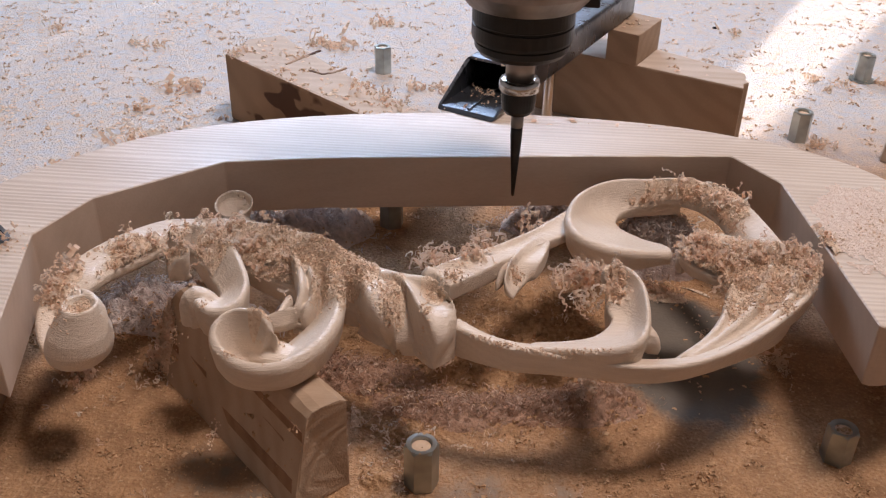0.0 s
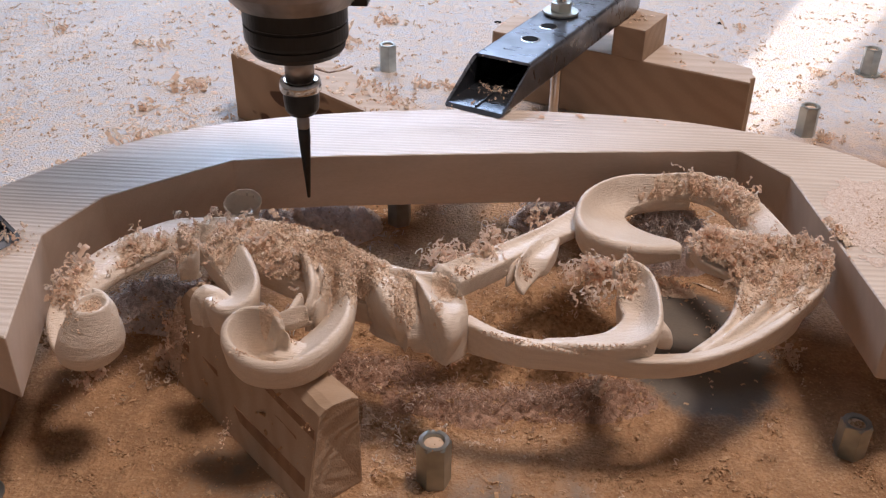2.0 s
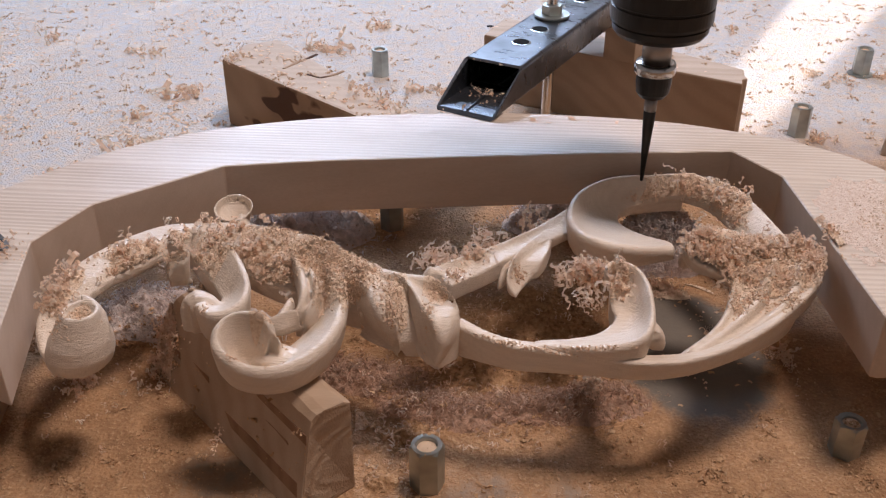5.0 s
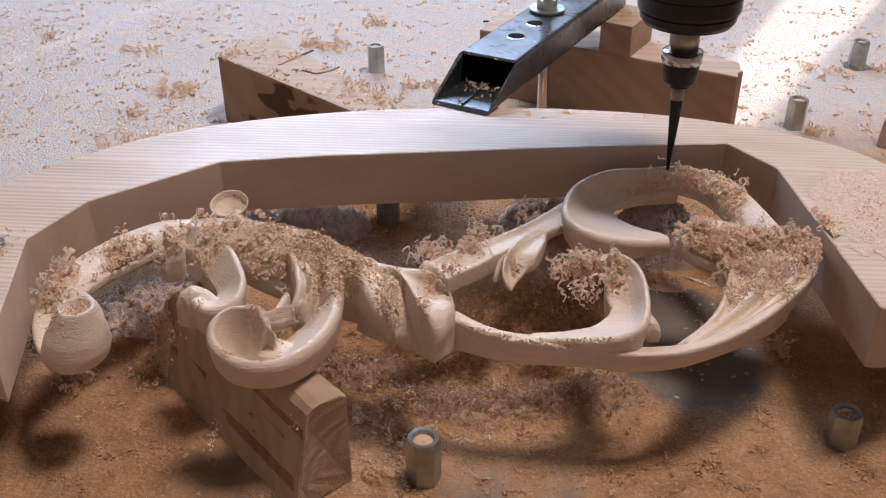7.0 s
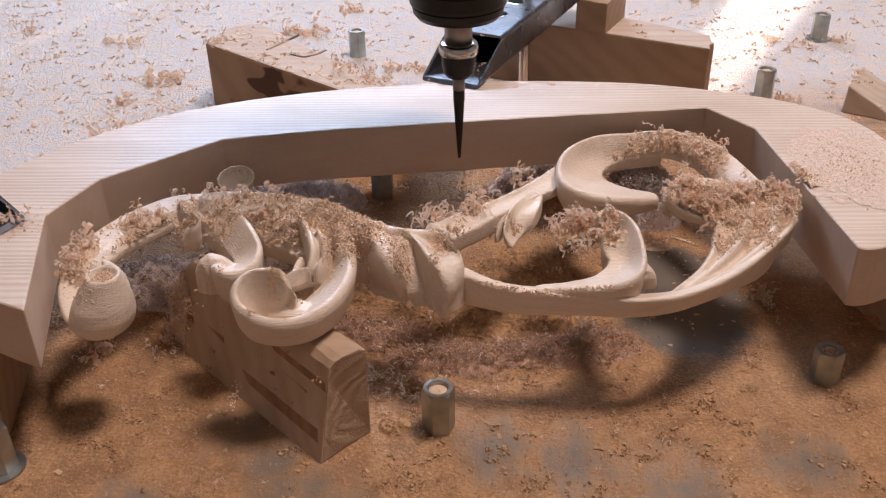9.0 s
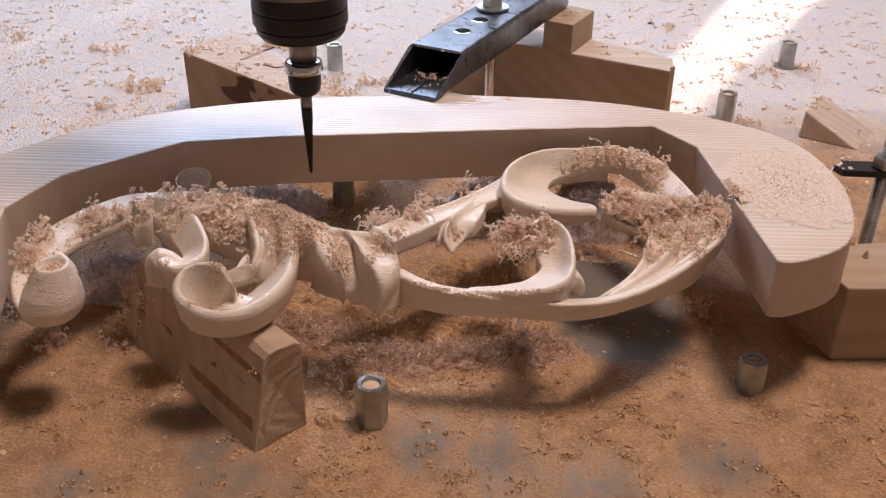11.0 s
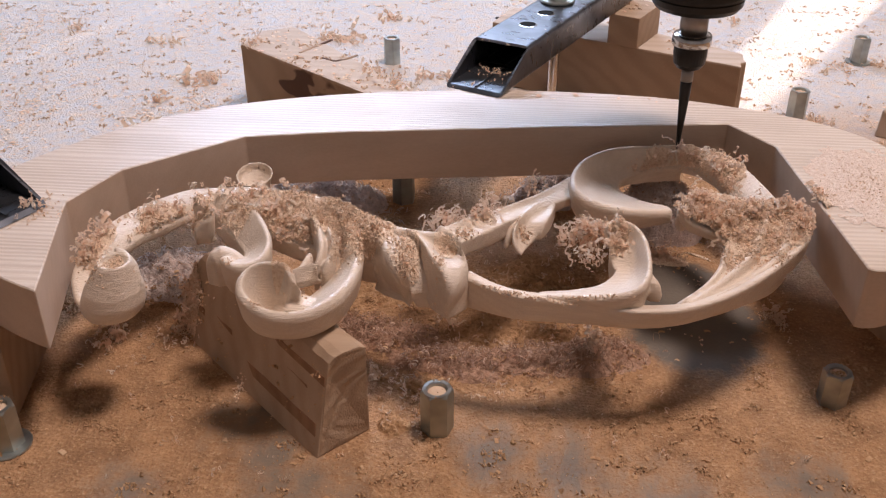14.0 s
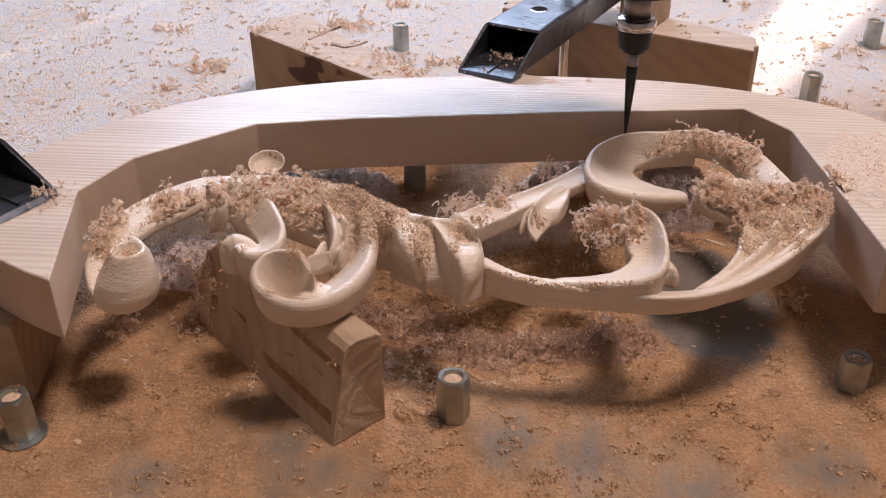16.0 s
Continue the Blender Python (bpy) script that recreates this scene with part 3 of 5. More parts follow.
    crest = [(-0.0969, -0.0346, 0.0800), (-0.0898, -0.0327, 0.0830), (-0.0826, -0.0311, 0.0850), (-0.0788, -0.0306, 0.0830)]
    inner = [(-0.0954, -0.0367, 0.0735), (-0.0881, -0.0359, 0.0750), (-0.0824, -0.0325, 0.0760), (-0.0792, -0.0301, 0.0780)]
    loft(bm, [crest, inner], 0.0008, 0.070)
    rib3(bm, [(-0.0905, -0.0334, 0.0800), (-0.0888, -0.0237, 0.0810), (-0.0868, -0.0137, 0.0820)], (0.002, 0.0024, 0.003), 0.003, 0.072)
    carve("inner_leaves", bm, c, voxel=0.0009, smooth=3)
    # calyx: a pointed leaf and a ridged bulb with a pocket
    bm = bmesh.new()
    crest = [(-0.0476, -0.0005, 0.0940), (-0.0480, -0.0107, 0.0910), (-0.0470, -0.0188, 0.0830), (-0.0403, -0.0275, 0.0740), (-0.0279, -0.0351, 0.0660)]
    hollow = [(-0.0432, -0.0072, 0.0970), (-0.0405, -0.0247, 0.0970), (-0.0358, -0.0362, 0.0920), (-0.0304, -0.0412, 0.0820), (-0.0271, -0.0364, 0.0670)]
    inner = [(-0.0376, -0.0142, 0.0970), (-0.0292, -0.0292, 0.0970), (-0.0239, -0.0374, 0.0910), (-0.0227, -0.0412, 0.0810), (-0.0259, -0.0358, 0.0670)]
    loft(bm, [crest, hollow, inner], 0.0015)
    crest = [(-0.0373, -0.0100, 0.0950), (-0.0273, -0.0258, 0.0910), (-0.0215, -0.0355, 0.0830), (-0.0201, -0.0403, 0.0740)]
    inner = [(-0.0196, -0.0156, 0.0960), (-0.0137, -0.0242, 0.0900), (-0.0089, -0.0344, 0.0800), (-0.0047, -0.0391, 0.0730)]
    loft(bm, [crest, inner], 0.001)
    carve("calyx_leaf", bm, c, "pointed leaf of the calyx")
    bm = bmesh.new()
    left_edge = [(-0.0361, -0.0028, 0.0950), (-0.0237, -0.0088, 0.0920), (-0.0211, -0.0207, 0.0860), (-0.0151, -0.0348, 0.0760), (-0.0025, -0.0495, 0.0660)]
    ridge = [(-0.0310, -0.0064, 0.0980), (-0.0173, -0.0243, 0.1000), (-0.0092, -0.0394, 0.0960), (-0.0044, -0.0453, 0.0860), (-0.0014, -0.0511, 0.0670)]
    pocket = [(-0.0213, -0.0096, 0.0980), (-0.0101, -0.0186, 0.0925), (-0.0017, -0.0380, 0.0925), (0.0023, -0.0487, 0.0845), (-0.0008, -0.0511, 0.0670)]
    pocket_floor = [(-0.0116, -0.0104, 0.0980), (-0.0027, -0.0138, 0.0905), (0.0050, -0.0373, 0.0925), (0.0064, -0.0467, 0.0825), (-0.0005, -0.0511, 0.0670)]
    crest = [(-0.0061, -0.0117, 0.0980), (0.0060, -0.0274, 0.0980), (0.0104, -0.0363, 0.0910), (0.0085, -0.0417, 0.0770), (0.0001, -0.0505, 0.0670)]
    loft(bm, [left_edge, ridge, pocket, pocket_floor, crest], 0.0015)
    rib3(bm, [(-0.0449, -0.0004, 0.0960), (-0.0346, -0.0063, 0.0970), (-0.0228, -0.0103, 0.0980), (-0.0114, -0.0125, 0.0990), (-0.0016, -0.0153, 0.0980)], (0.003, 0.004, 0.004, 0.003), 0.004)
    carve("calyx", bm, c, "bulb with a sharp ridge and a dusty pocket", smooth=4)
    # lower rim
    bm = bmesh.new()
    crest = [(0.0095, -0.0351, 0.0840), (0.0269, -0.0423, 0.0810), (0.0423, -0.0466, 0.0800), (0.0574, -0.0474, 0.0790), (0.0725, -0.0481, 0.0780), (0.0875, -0.0489, 0.0770), (0.1023, -0.0509, 0.0770), (0.1172, -0.0501, 0.0770), (0.1323, -0.0472, 0.0770), (0.1479, -0.0407, 0.0780), (0.1641, -0.0314, 0.0800), (0.1813, -0.0184, 0.0830), (0.2004, 0.0015, 0.0860), (0.2135, 0.0182, 0.0880), (0.2227, 0.0408, 0.0890)]
    inner = [(0.0108, -0.0314, 0.0860), (0.0266, -0.0367, 0.0810), (0.0422, -0.0402, 0.0790), (0.0576, -0.0392, 0.0770), (0.0730, -0.0392, 0.0750), (0.0883, -0.0400, 0.0740), (0.1035, -0.0403, 0.0730), (0.1188, -0.0394, 0.0730), (0.1343, -0.0360, 0.0730), (0.1505, -0.0283, 0.0740), (0.1643, -0.0180, 0.0750), (0.1803, -0.0045, 0.0780), (0.1975, 0.0125, 0.0810), (0.2111, 0.0286, 0.0830), (0.2193, 0.0469, 0.0850)]
    loft(bm, [crest, inner], 0.0016, (0.061, 0.061, 0.0625, 0.066, 0.070))
    carve("lower_rim", bm, c)
    # fan leaf with its ridges
    bm = bmesh.new()
    crest = [(0.1408, 0.0457, 0.0900), (0.1472, 0.0385, 0.0860), (0.1640, 0.0331, 0.0800), (0.1679, 0.0248, 0.0780), (0.1621, 0.0033, 0.0760), (0.1497, -0.0183, 0.0750), (0.1311, -0.0373, 0.0730)]
    hollow = [(0.1524, 0.0585, 0.0930), (0.1700, 0.0550, 0.0860), (0.1878, 0.0451, 0.0810), (0.1901, 0.0297, 0.0790), (0.1808, 0.0053, 0.0770), (0.1655, -0.0109, 0.0750), (0.1356, -0.0374, 0.0730)]
    inner = [(0.1670, 0.0720, 0.0900), (0.1971, 0.0644, 0.0880), (0.2190, 0.0514, 0.0870), (0.2150, 0.0290, 0.0850), (0.2006, 0.0085, 0.0820), (0.1811, -0.0082, 0.0780), (0.1399, -0.0383, 0.0740)]
    loft(bm, [crest, hollow, inner], 0.0015, (0.080, 0.075, 0.070, 0.066, 0.0625))
    rib3(bm, [(0.1944, 0.0410, 0.0860), (0.1831, 0.0130, 0.0865), (0.1721, -0.0048, 0.0835), (0.1544, -0.0229, 0.0780), (0.1374, -0.0378, 0.0750)], (0.0034, 0.0036, 0.0034, 0.0022), 0.007)
    rib3(bm, [(0.2136, 0.0444, 0.0890), (0.2021, 0.0164, 0.0885), (0.1901, -0.0032, 0.0855), (0.1727, -0.0177, 0.0800), (0.1515, -0.0341, 0.0770)], (0.0034, 0.0038, 0.0036, 0.0022), 0.007)
    rib3(bm, [(0.1743, 0.0422, 0.0820), (0.1680, 0.0204, 0.0810), (0.1610, -0.0022, 0.0790), (0.1496, -0.0210, 0.0770), (0.1325, -0.0383, 0.0750)], (0.002, 0.0024, 0.0024, 0.002), 0.004)
    rib3(bm, [(0.1426, 0.0491, 0.0880), (0.1488, 0.0630, 0.0910), (0.1605, 0.0658, 0.0920), (0.1723, 0.0621, 0.0900)], (0.004, 0.006, 0.006), 0.006, 0.072)
    carve("fan_leaf", bm, c, "fan-shaped leaf with ridges")
    # hook branch
    bm = bmesh.new()
    crest = [(0.0514, -0.0439, 0.0790), (0.0722, -0.0465, 0.0820), (0.0869, -0.0487, 0.0840), (0.0999, -0.0485, 0.0870), (0.1088, -0.0443, 0.0900), (0.1132, -0.0329, 0.0920), (0.1142, -0.0170, 0.0940), (0.1125, -0.0004, 0.0960), (0.1065, 0.0123, 0.0970), (0.0975, 0.0161, 0.0960), (0.0919, 0.0111, 0.0930)]
    hollow = [(0.0514, -0.0411, 0.0780), (0.0726, -0.0408, 0.0800), (0.0877, -0.0382, 0.0810), (0.0988, -0.0321, 0.0810), (0.1056, -0.0236, 0.0810), (0.1078, -0.0141, 0.0820), (0.1076, -0.0045, 0.0850), (0.1057, 0.0050, 0.0870), (0.1020, 0.0111, 0.0890), (0.0983, 0.0137, 0.0890), (0.0949, 0.0104, 0.0890)]
    inner = [(0.0514, -0.0391, 0.0780), (0.0728, -0.0364, 0.0790), (0.0866, -0.0319, 0.0800), (0.0950, -0.0217, 0.0800), (0.0974, -0.0139, 0.0800), (0.0959, -0.0068, 0.0800), (0.0948, -0.0014, 0.0820), (0.0950, 0.0044, 0.0840), (0.0951, 0.0087, 0.0850), (0.0945, 0.0101, 0.0860), (0.0937, 0.0103, 0.0870)]
    loft(bm, [crest, hollow, inner], 0.0026, (0.0625, 0.0625, 0.0625, 0.078, 0.085))
    rib3(bm, [(0.1141, -0.0218, 0.0860), (0.1191, -0.0303, 0.0830), (0.1197, -0.0326, 0.0790)], (0.003, 0.0038, 0.003), 0.005, 0.07)
    carve("hook_branch", bm, c)
    # upper stem, its knob and small leaves
    bm = bmesh.new()
    crest = [(-0.0107, 0.0120, 0.0870), (0.0068, 0.0233, 0.0900), (0.0230, 0.0385, 0.0880), (0.0399, 0.0569, 0.0860), (0.0559, 0.0767, 0.0840), (0.0737, 0.1030, 0.0820)]
    hollow = [(-0.0020, 0.0083, 0.0860), (0.0143, 0.0234, 0.0860), (0.0299, 0.0394, 0.0850), (0.0429, 0.0553, 0.0830), (0.0571, 0.0716, 0.0820), (0.0735, 0.0913, 0.0800)]
    inner = [(0.0036, -0.0001, 0.0860), (0.0207, 0.0159, 0.0860), (0.0336, 0.0297, 0.0860), (0.0454, 0.0458, 0.0840), (0.0595, 0.0613, 0.0820), (0.0731, 0.0751, 0.0800)]
    loft(bm, [crest, hollow, inner], 0.0016, 0.074)
    rib3(bm, [(-0.0141, 0.0124, 0.0850), (-0.0100, 0.0117, 0.0900), (-0.0056, 0.0110, 0.0880)], (0.004, 0.0056, 0.004), 0.006)
    carve("stem", bm, c)
    bm = bmesh.new()
    crest = [(0.0559, 0.0684, 0.0830), (0.0453, 0.0480, 0.0855), (0.0393, 0.0328, 0.0860), (0.0363, 0.0211, 0.0840), (0.0364, 0.0153, 0.0790), (0.0414, 0.0118, 0.0720)]
    hollow = [(0.0606, 0.0649, 0.0820), (0.0542, 0.0522, 0.0810), (0.0456, 0.0394, 0.0810), (0.0407, 0.0306, 0.0790), (0.0393, 0.0225, 0.0760), (0.0420, 0.0166, 0.0720)]
    inner = [(0.0621, 0.0632, 0.0810), (0.0594, 0.0484, 0.0820), (0.0556, 0.0378, 0.0810), (0.0528, 0.0338, 0.0760), (0.0495, 0.0315, 0.0740), (0.0433, 0.0191, 0.0720)]
    loft(bm, [crest, hollow, inner], 0.0012, 0.070)
    rib3(bm, [(0.0375, 0.0380, 0.0855), (0.0329, 0.0264, 0.0820), (0.0303, 0.0195, 0.0750)], (0.0012, 0.002, 0.0014), 0.004, 0.07)
    carve("stem_leaf", bm, c, voxel=0.0009, smooth=3)
    # wide ring scroll and the limb that closes it
    bm = bmesh.new()
    crest = [(0.1520, 0.1467, 0.0880), (0.1280, 0.1415, 0.0890), (0.1101, 0.1370, 0.0900), (0.0939, 0.1251, 0.0910), (0.0804, 0.1049, 0.0920), (0.0745, 0.0791, 0.0920), (0.0784, 0.0635, 0.0900), (0.0905, 0.0549, 0.0880), (0.1061, 0.0530, 0.0860), (0.1204, 0.0549, 0.0840), (0.1330, 0.0584, 0.0830), (0.1383, 0.0578, 0.0820)]
    hollow = [(0.1521, 0.1433, 0.0840), (0.1323, 0.1391, 0.0830), (0.1166, 0.1352, 0.0820), (0.1026, 0.1275, 0.0810), (0.0925, 0.1162, 0.0800), (0.0889, 0.1036, 0.0790), (0.0923, 0.0943, 0.0780), (0.1015, 0.0858, 0.0770), (0.1144, 0.0784, 0.0770), (0.1245, 0.0727, 0.0780), (0.1337, 0.0699, 0.0790), (0.1383, 0.0645, 0.0800)]
    inner = [(0.1552, 0.1414, 0.0740), (0.1411, 0.1384, 0.0740), (0.1272, 0.1348, 0.0730), (0.1172, 0.1300, 0.0720), (0.1098, 0.1222, 0.0710), (0.1069, 0.1133, 0.0710), (0.1086, 0.1050, 0.0710), (0.1147, 0.0973, 0.0710), (0.1221, 0.0897, 0.0720), (0.1285, 0.0826, 0.0740), (0.1338, 0.0753, 0.0770), (0.1378, 0.0682, 0.0790)]
    loft(bm, [crest, hollow, inner], 0.0036, (0.0625, 0.0625, 0.065, 0.068, 0.069, 0.073))
    crest = [(0.1320, 0.1428, 0.0890), (0.1514, 0.1444, 0.0900), (0.1698, 0.1377, 0.0900), (0.1849, 0.1260, 0.0900), (0.1939, 0.1039, 0.0900), (0.2012, 0.0774, 0.0900), (0.2076, 0.0536, 0.0890)]
    hollow = [(0.1366, 0.1414, 0.0820), (0.1517, 0.1393, 0.0830), (0.1662, 0.1324, 0.0830), (0.1762, 0.1188, 0.0830), (0.1835, 0.1003, 0.0830), (0.1901, 0.0812, 0.0830), (0.1964, 0.0640, 0.0820)]
    inner = [(0.1408, 0.1366, 0.0750), (0.1522, 0.1358, 0.0760), (0.1648, 0.1289, 0.0760), (0.1742, 0.1156, 0.0760), (0.1792, 0.1008, 0.0760), (0.1841, 0.0867, 0.0760), (0.1870, 0.0729, 0.0760)]
    loft(bm, [crest, hollow, inner], 0.002, 0.072)
    carve("ring_scroll", bm, c, "wide hollow ring scroll")
    # cup curl at the back, tipped to the front
    bm = lathe([(0.0080, 0), (0.0086, 0.006), (0.0104, 0.013), (0.0124, 0.0185), (0.0130, 0.0205), (0.0120, 0.0208), (0.0104, 0.015), (0.0, 0.008)], 36)
    bmesh.ops.rotate(bm, verts=bm.verts, cent=(0, 0, 0), matrix=Matrix.Rotation(radians(16), 3, "X"))
    bmesh.ops.translate(bm, verts=bm.verts, vec=(-0.1465, 0.086, BACK + 0.003))
    rib(bm, [(-0.143, 0.083), (-0.138, 0.070), (-0.136, 0.054)], (0.080, 0.081, 0.082), (0.005, 0.006, 0.006), 0.008)
    carve("cup_curl", bm, c, "small cup-shaped curl", voxel=0.0009)
    return c


carving()


# ---------------------------------------------------------------- blocks, nuts, clamps
def support_block():
    b = thing("support_block", "rough-sawn brown softwood block under the carving", "wood block")
    # the sawn end, with its worn corner, drawn out along the block to a slanting far end
    end = [(-0.0695, -0.1051, 0), (-0.0640, -0.0905, 0.050), (-0.0618, -0.0895, 0.0565), (-0.0590, -0.0880, 0.0602), (-0.0550, -0.0855, 0.0618), (-0.0465, -0.0795, 0.0622), (-0.0432, -0.0775, 0.0602), (-0.0435, -0.0777, 0)]
    far = Vector((-0.124, 0.121, 0))
    bm = bmesh.new()
    rings = []
    for k in range(25):
        t = k / 24
        ring = []
        for x, y, z in end:
            d = far * t * (1 - 0.16 * z / 0.06)
            w = 0.0005 * noise.noise((x * 300 + t * 9, z * 200, t * 14)) if 0 < z else 0
            ring.append(bm.verts.new((x + d.x + w, y + d.y + w, z + w)))
        rings.append(ring)
    for p, q in zip(rings, rings[1:]):
        for i in range(len(end)):
            j = (i + 1) % len(end)
            bm.faces.new((p[i], p[j], q[j], q[i]))
    front = bm.faces.new(rings[0])
    bm.faces.new(rings[-1][::-1])
    bmesh.ops.recalc_face_normals(bm, faces=bm.faces)
    bmesh.ops.bevel(bm, geom=list(front.edges), offset=0.0012, segments=2, affect="EDGES", profile=0.6)
    body = part("body", bm, BLOCK, b)
    body.data.materials.append(END_GRAIN)
    for f in body.data.polygons:
        if f.normal.x * 0.73 - f.normal.y * 0.68 > 0.6:
            f.material_index = 1
    # bark stripes let in along the leaning face: along the block from, to; height from, to
    ax = far.normalized()
    low, high = Vector(end[0]), Vector(end[1])
    nn = (high - low).cross(ax).normalized()
    if nn.y > 0:
        nn = -nn
    for s0, s1, z0, z1 in ((0.004, 0.072, 0.011, 0.0185), (0.000, 0.048, 0.0425, 0.0475), (0.135, 0.163, 0.023, 0.027), (0.100, 0.112, 0.026, 0.029), (0.016, 0.030, 0.034, 0.0355)):
        bm = bmesh.new()
        at = lambda s, z: low + (high - low) * z / 0.050 + ax * s
        q = [at(s0, z0), at(s1, z0 + 0.002), at(s1 + 0.008, z1 + 0.0005), at(s0 + 0.001, z1)]
        a = [bm.verts.new(v - nn * 0.002) for v in q]
        d = [bm.verts.new(v + nn * 0.0003) for v in q]
        bm.faces.new(a)
        bm.faces.new(d)
        for i in range(4):
            bm.faces.new((a[i], a[(i + 1) % 4], d[(i + 1) % 4], d[i]))
        part("resin_streak", bm, RESIN, body, "reddish-brown resinous streak")


support_block()


def block_thing(name, label, pts, z0, z1, material, soft=0.0015, category="wood block", lean=(0, 0)):
    ob = thing(name, label, category)
    part("body", prism(pts, z0, z1, soft, lean), material, ob)
    return ob


block_thing("riser_block", "brown wooden block under the end of the arched board", [(-0.2563, -0.0839), (-0.2740, 0.004), (-0.330, -0.005), (-0.325, -0.070)], 0, SLAB - 0.0005, PLANK)
block_thing("riser_block", "sawdust-topped wooden block under the end of the arched board", [(0.296, 0.006), (0.37, 0.010), (0.365, 0.07), (0.275, 0.06)], 0, SLAB - 0.0005, PLANK)


def offcut():
    o = thing("timber_offcut", "wedge-shaped timber offcut with dark bark on its face", "offcut")
    pts = [(-0.247, 0.396), (-0.075, 0.256), (-0.040, 0.280), (-0.125, 0.362), (-0.205, 0.456), (-0.236, 0.440)]
    bm = prism(pts, 0, 0.068)
    bevel(bm, 0.003, 2)
    top = top_coat(part("body", bm, BARK, o), WEDGE_TOP)
    # pencil marks pressed in the top
    for a, b in (((-0.182, 0.375), (-0.158, 0.416)), ((-0.158, 0.363), (-0.143, 0.355)), ((-0.143, 0.355), (-0.133, 0.362)), ((-0.133, 0.362), (-0.125, 0.374))):
        d = Vector((b[0] - a[0], b[1] - a[1])).normalized() * 0.0012
        part("scribed_line", prism([(a[0] - d.y, a[1] + d.x), (b[0] - d.y, b[1] + d.x), (b[0] + d.y, b[1] - d.x), (a[0] + d.y, a[1] - d.x)], 0.0675, 0.0686), BARK, top, "dark scribed line")


offcut()


def plank():
    p = thing("packing_plank", "old brown plank lying behind the arched board", "plank")
    pts = [(0.239, 0.373), (0.120, 0.431), (0.0, 0.488), (0.02, 0.545), (0.172, 0.466), (0.247, 0.410), (0.2445, 0.395), (0.2465, 0.388), (0.2405, 0.384)]
    bm = prism(pts, 0, 0.068)
    bevel(bm, 0.002, 2)
    top_coat(part("body", bm, PLANK, p), WEDGE_TOP)
    block_thing("spacer_block", "small square wood spacer on the plank under the clamp", [(0.145, 0.414), (0.171, 0.466), (0.143, 0.484), (0.117, 0.430)], 0.0682, 0.0985, PLANK, 0.001)


plank()


def triangular_offcut():
    o = thing("triangular_offcut", "triangular pale timber offcut lying on the bed", "offcut")
    bm = bmesh.new()
    tri = [Vector((0.376, 0.379, 0)), Vector((0.426, 0.349, 0)), Vector((0.378, 0.379, 0.028))]
    a = [bm.verts.new(p) for p in tri]
    b = [bm.verts.new(p + Vector((0.03, 0.05, 0))) for p in tri]
    bm.faces.new(a)
    bm.faces.new(b[::-1])
    for k in range(3):
        bm.faces.new((a[k], a[(k + 1) % 3], b[(k + 1) % 3], b[k]))
    bmesh.ops.recalc_face_normals(bm, faces=bm.faces)
    bevel(bm, 0.001, 1)
    part("body", bm, WEDGE_TOP, o)


triangular_offcut()



def coupling_nut(washer=False):
    n = thing("coupling_nut", "zinc-plated hexagonal coupling nut standing on the bed", "nut", group="coupling nuts")
    bm = bmesh.new()
    r, ri, h = 0.0098, 0.0056, 0.030
    ring = lambda rad, z, k: [bm.verts.new((rad * math.cos(math.pi * i / 12 + 0.2), rad * math.sin(math.pi * i / 12 + 0.2), z)) if not k else bm.verts.new((rad * math.cos(math.pi / 6) / math.cos((math.pi * i / 12) % (math.pi / 3) - math.pi / 6) * math.cos(math.pi * i / 12 + 0.2), rad * math.cos(math.pi / 6) / math.cos((math.pi * i / 12) % (math.pi / 3) - math.pi / 6) * math.sin(math.pi * i / 12 + 0.2), z)) for i in range(24)]
    rings = [ring(r, 0, 1), ring(r, h - 0.0016, 1), ring(r * 0.87, h, 0), ring(ri + 0.0006, h, 0), ring(ri, h - 0.0008, 0), ring(ri, 0.018, 0)]
    for a, b in zip(rings, rings[1:]):
        for i in range(24):
            bm.faces.new((a[i], a[(i + 1) % 24], b[(i + 1) % 24], b[i]))
    bm.faces.new(rings[0][::-1])
    bm.faces.new(rings[-1])
    hexa = part("hex_body", bm, ZINC, n)
    part("dust_plug", lathe([(ri - 0.0001, 0.019), (ri - 0.0001, 0.0275), (0.003, 0.0285), (0, 0.029)], 20), CRUMB, hexa, "packed sawdust in the bore")
    if washer:
        part("washer", lathe([(0.0135, 0.0002), (0.0138, 0.0008), (0.0135, 0.0016), (0.0095, 0.0016)], 30), ZINC, n)
    return n


first = coupling_nut()
first.matrix_basis = pose(-0.004, -0.073, 0)
for x, y, a in ((-0.116, 0.541, 35), (0.310, 0.418, 50), (-0.060, 0.209, 15)):
    copy_thing(first, pose(x, y, 0, 0, 0, a))
copy_thing(first, pose(0.2344, -0.0268, 0, 0, 0, 20) @ Matrix.Diagonal((0.93, 0.93, 0.77, 1)))
second = coupling_nut(True)
tagged(second, "zinc-plated hexagonal coupling nut standing on a washer")
second.matrix_basis = pose(0.417, 0.588, 0, 0, 0, 10)
copy_thing(second, pose(-0.2505, -0.110, 0, 0, 0, 5))


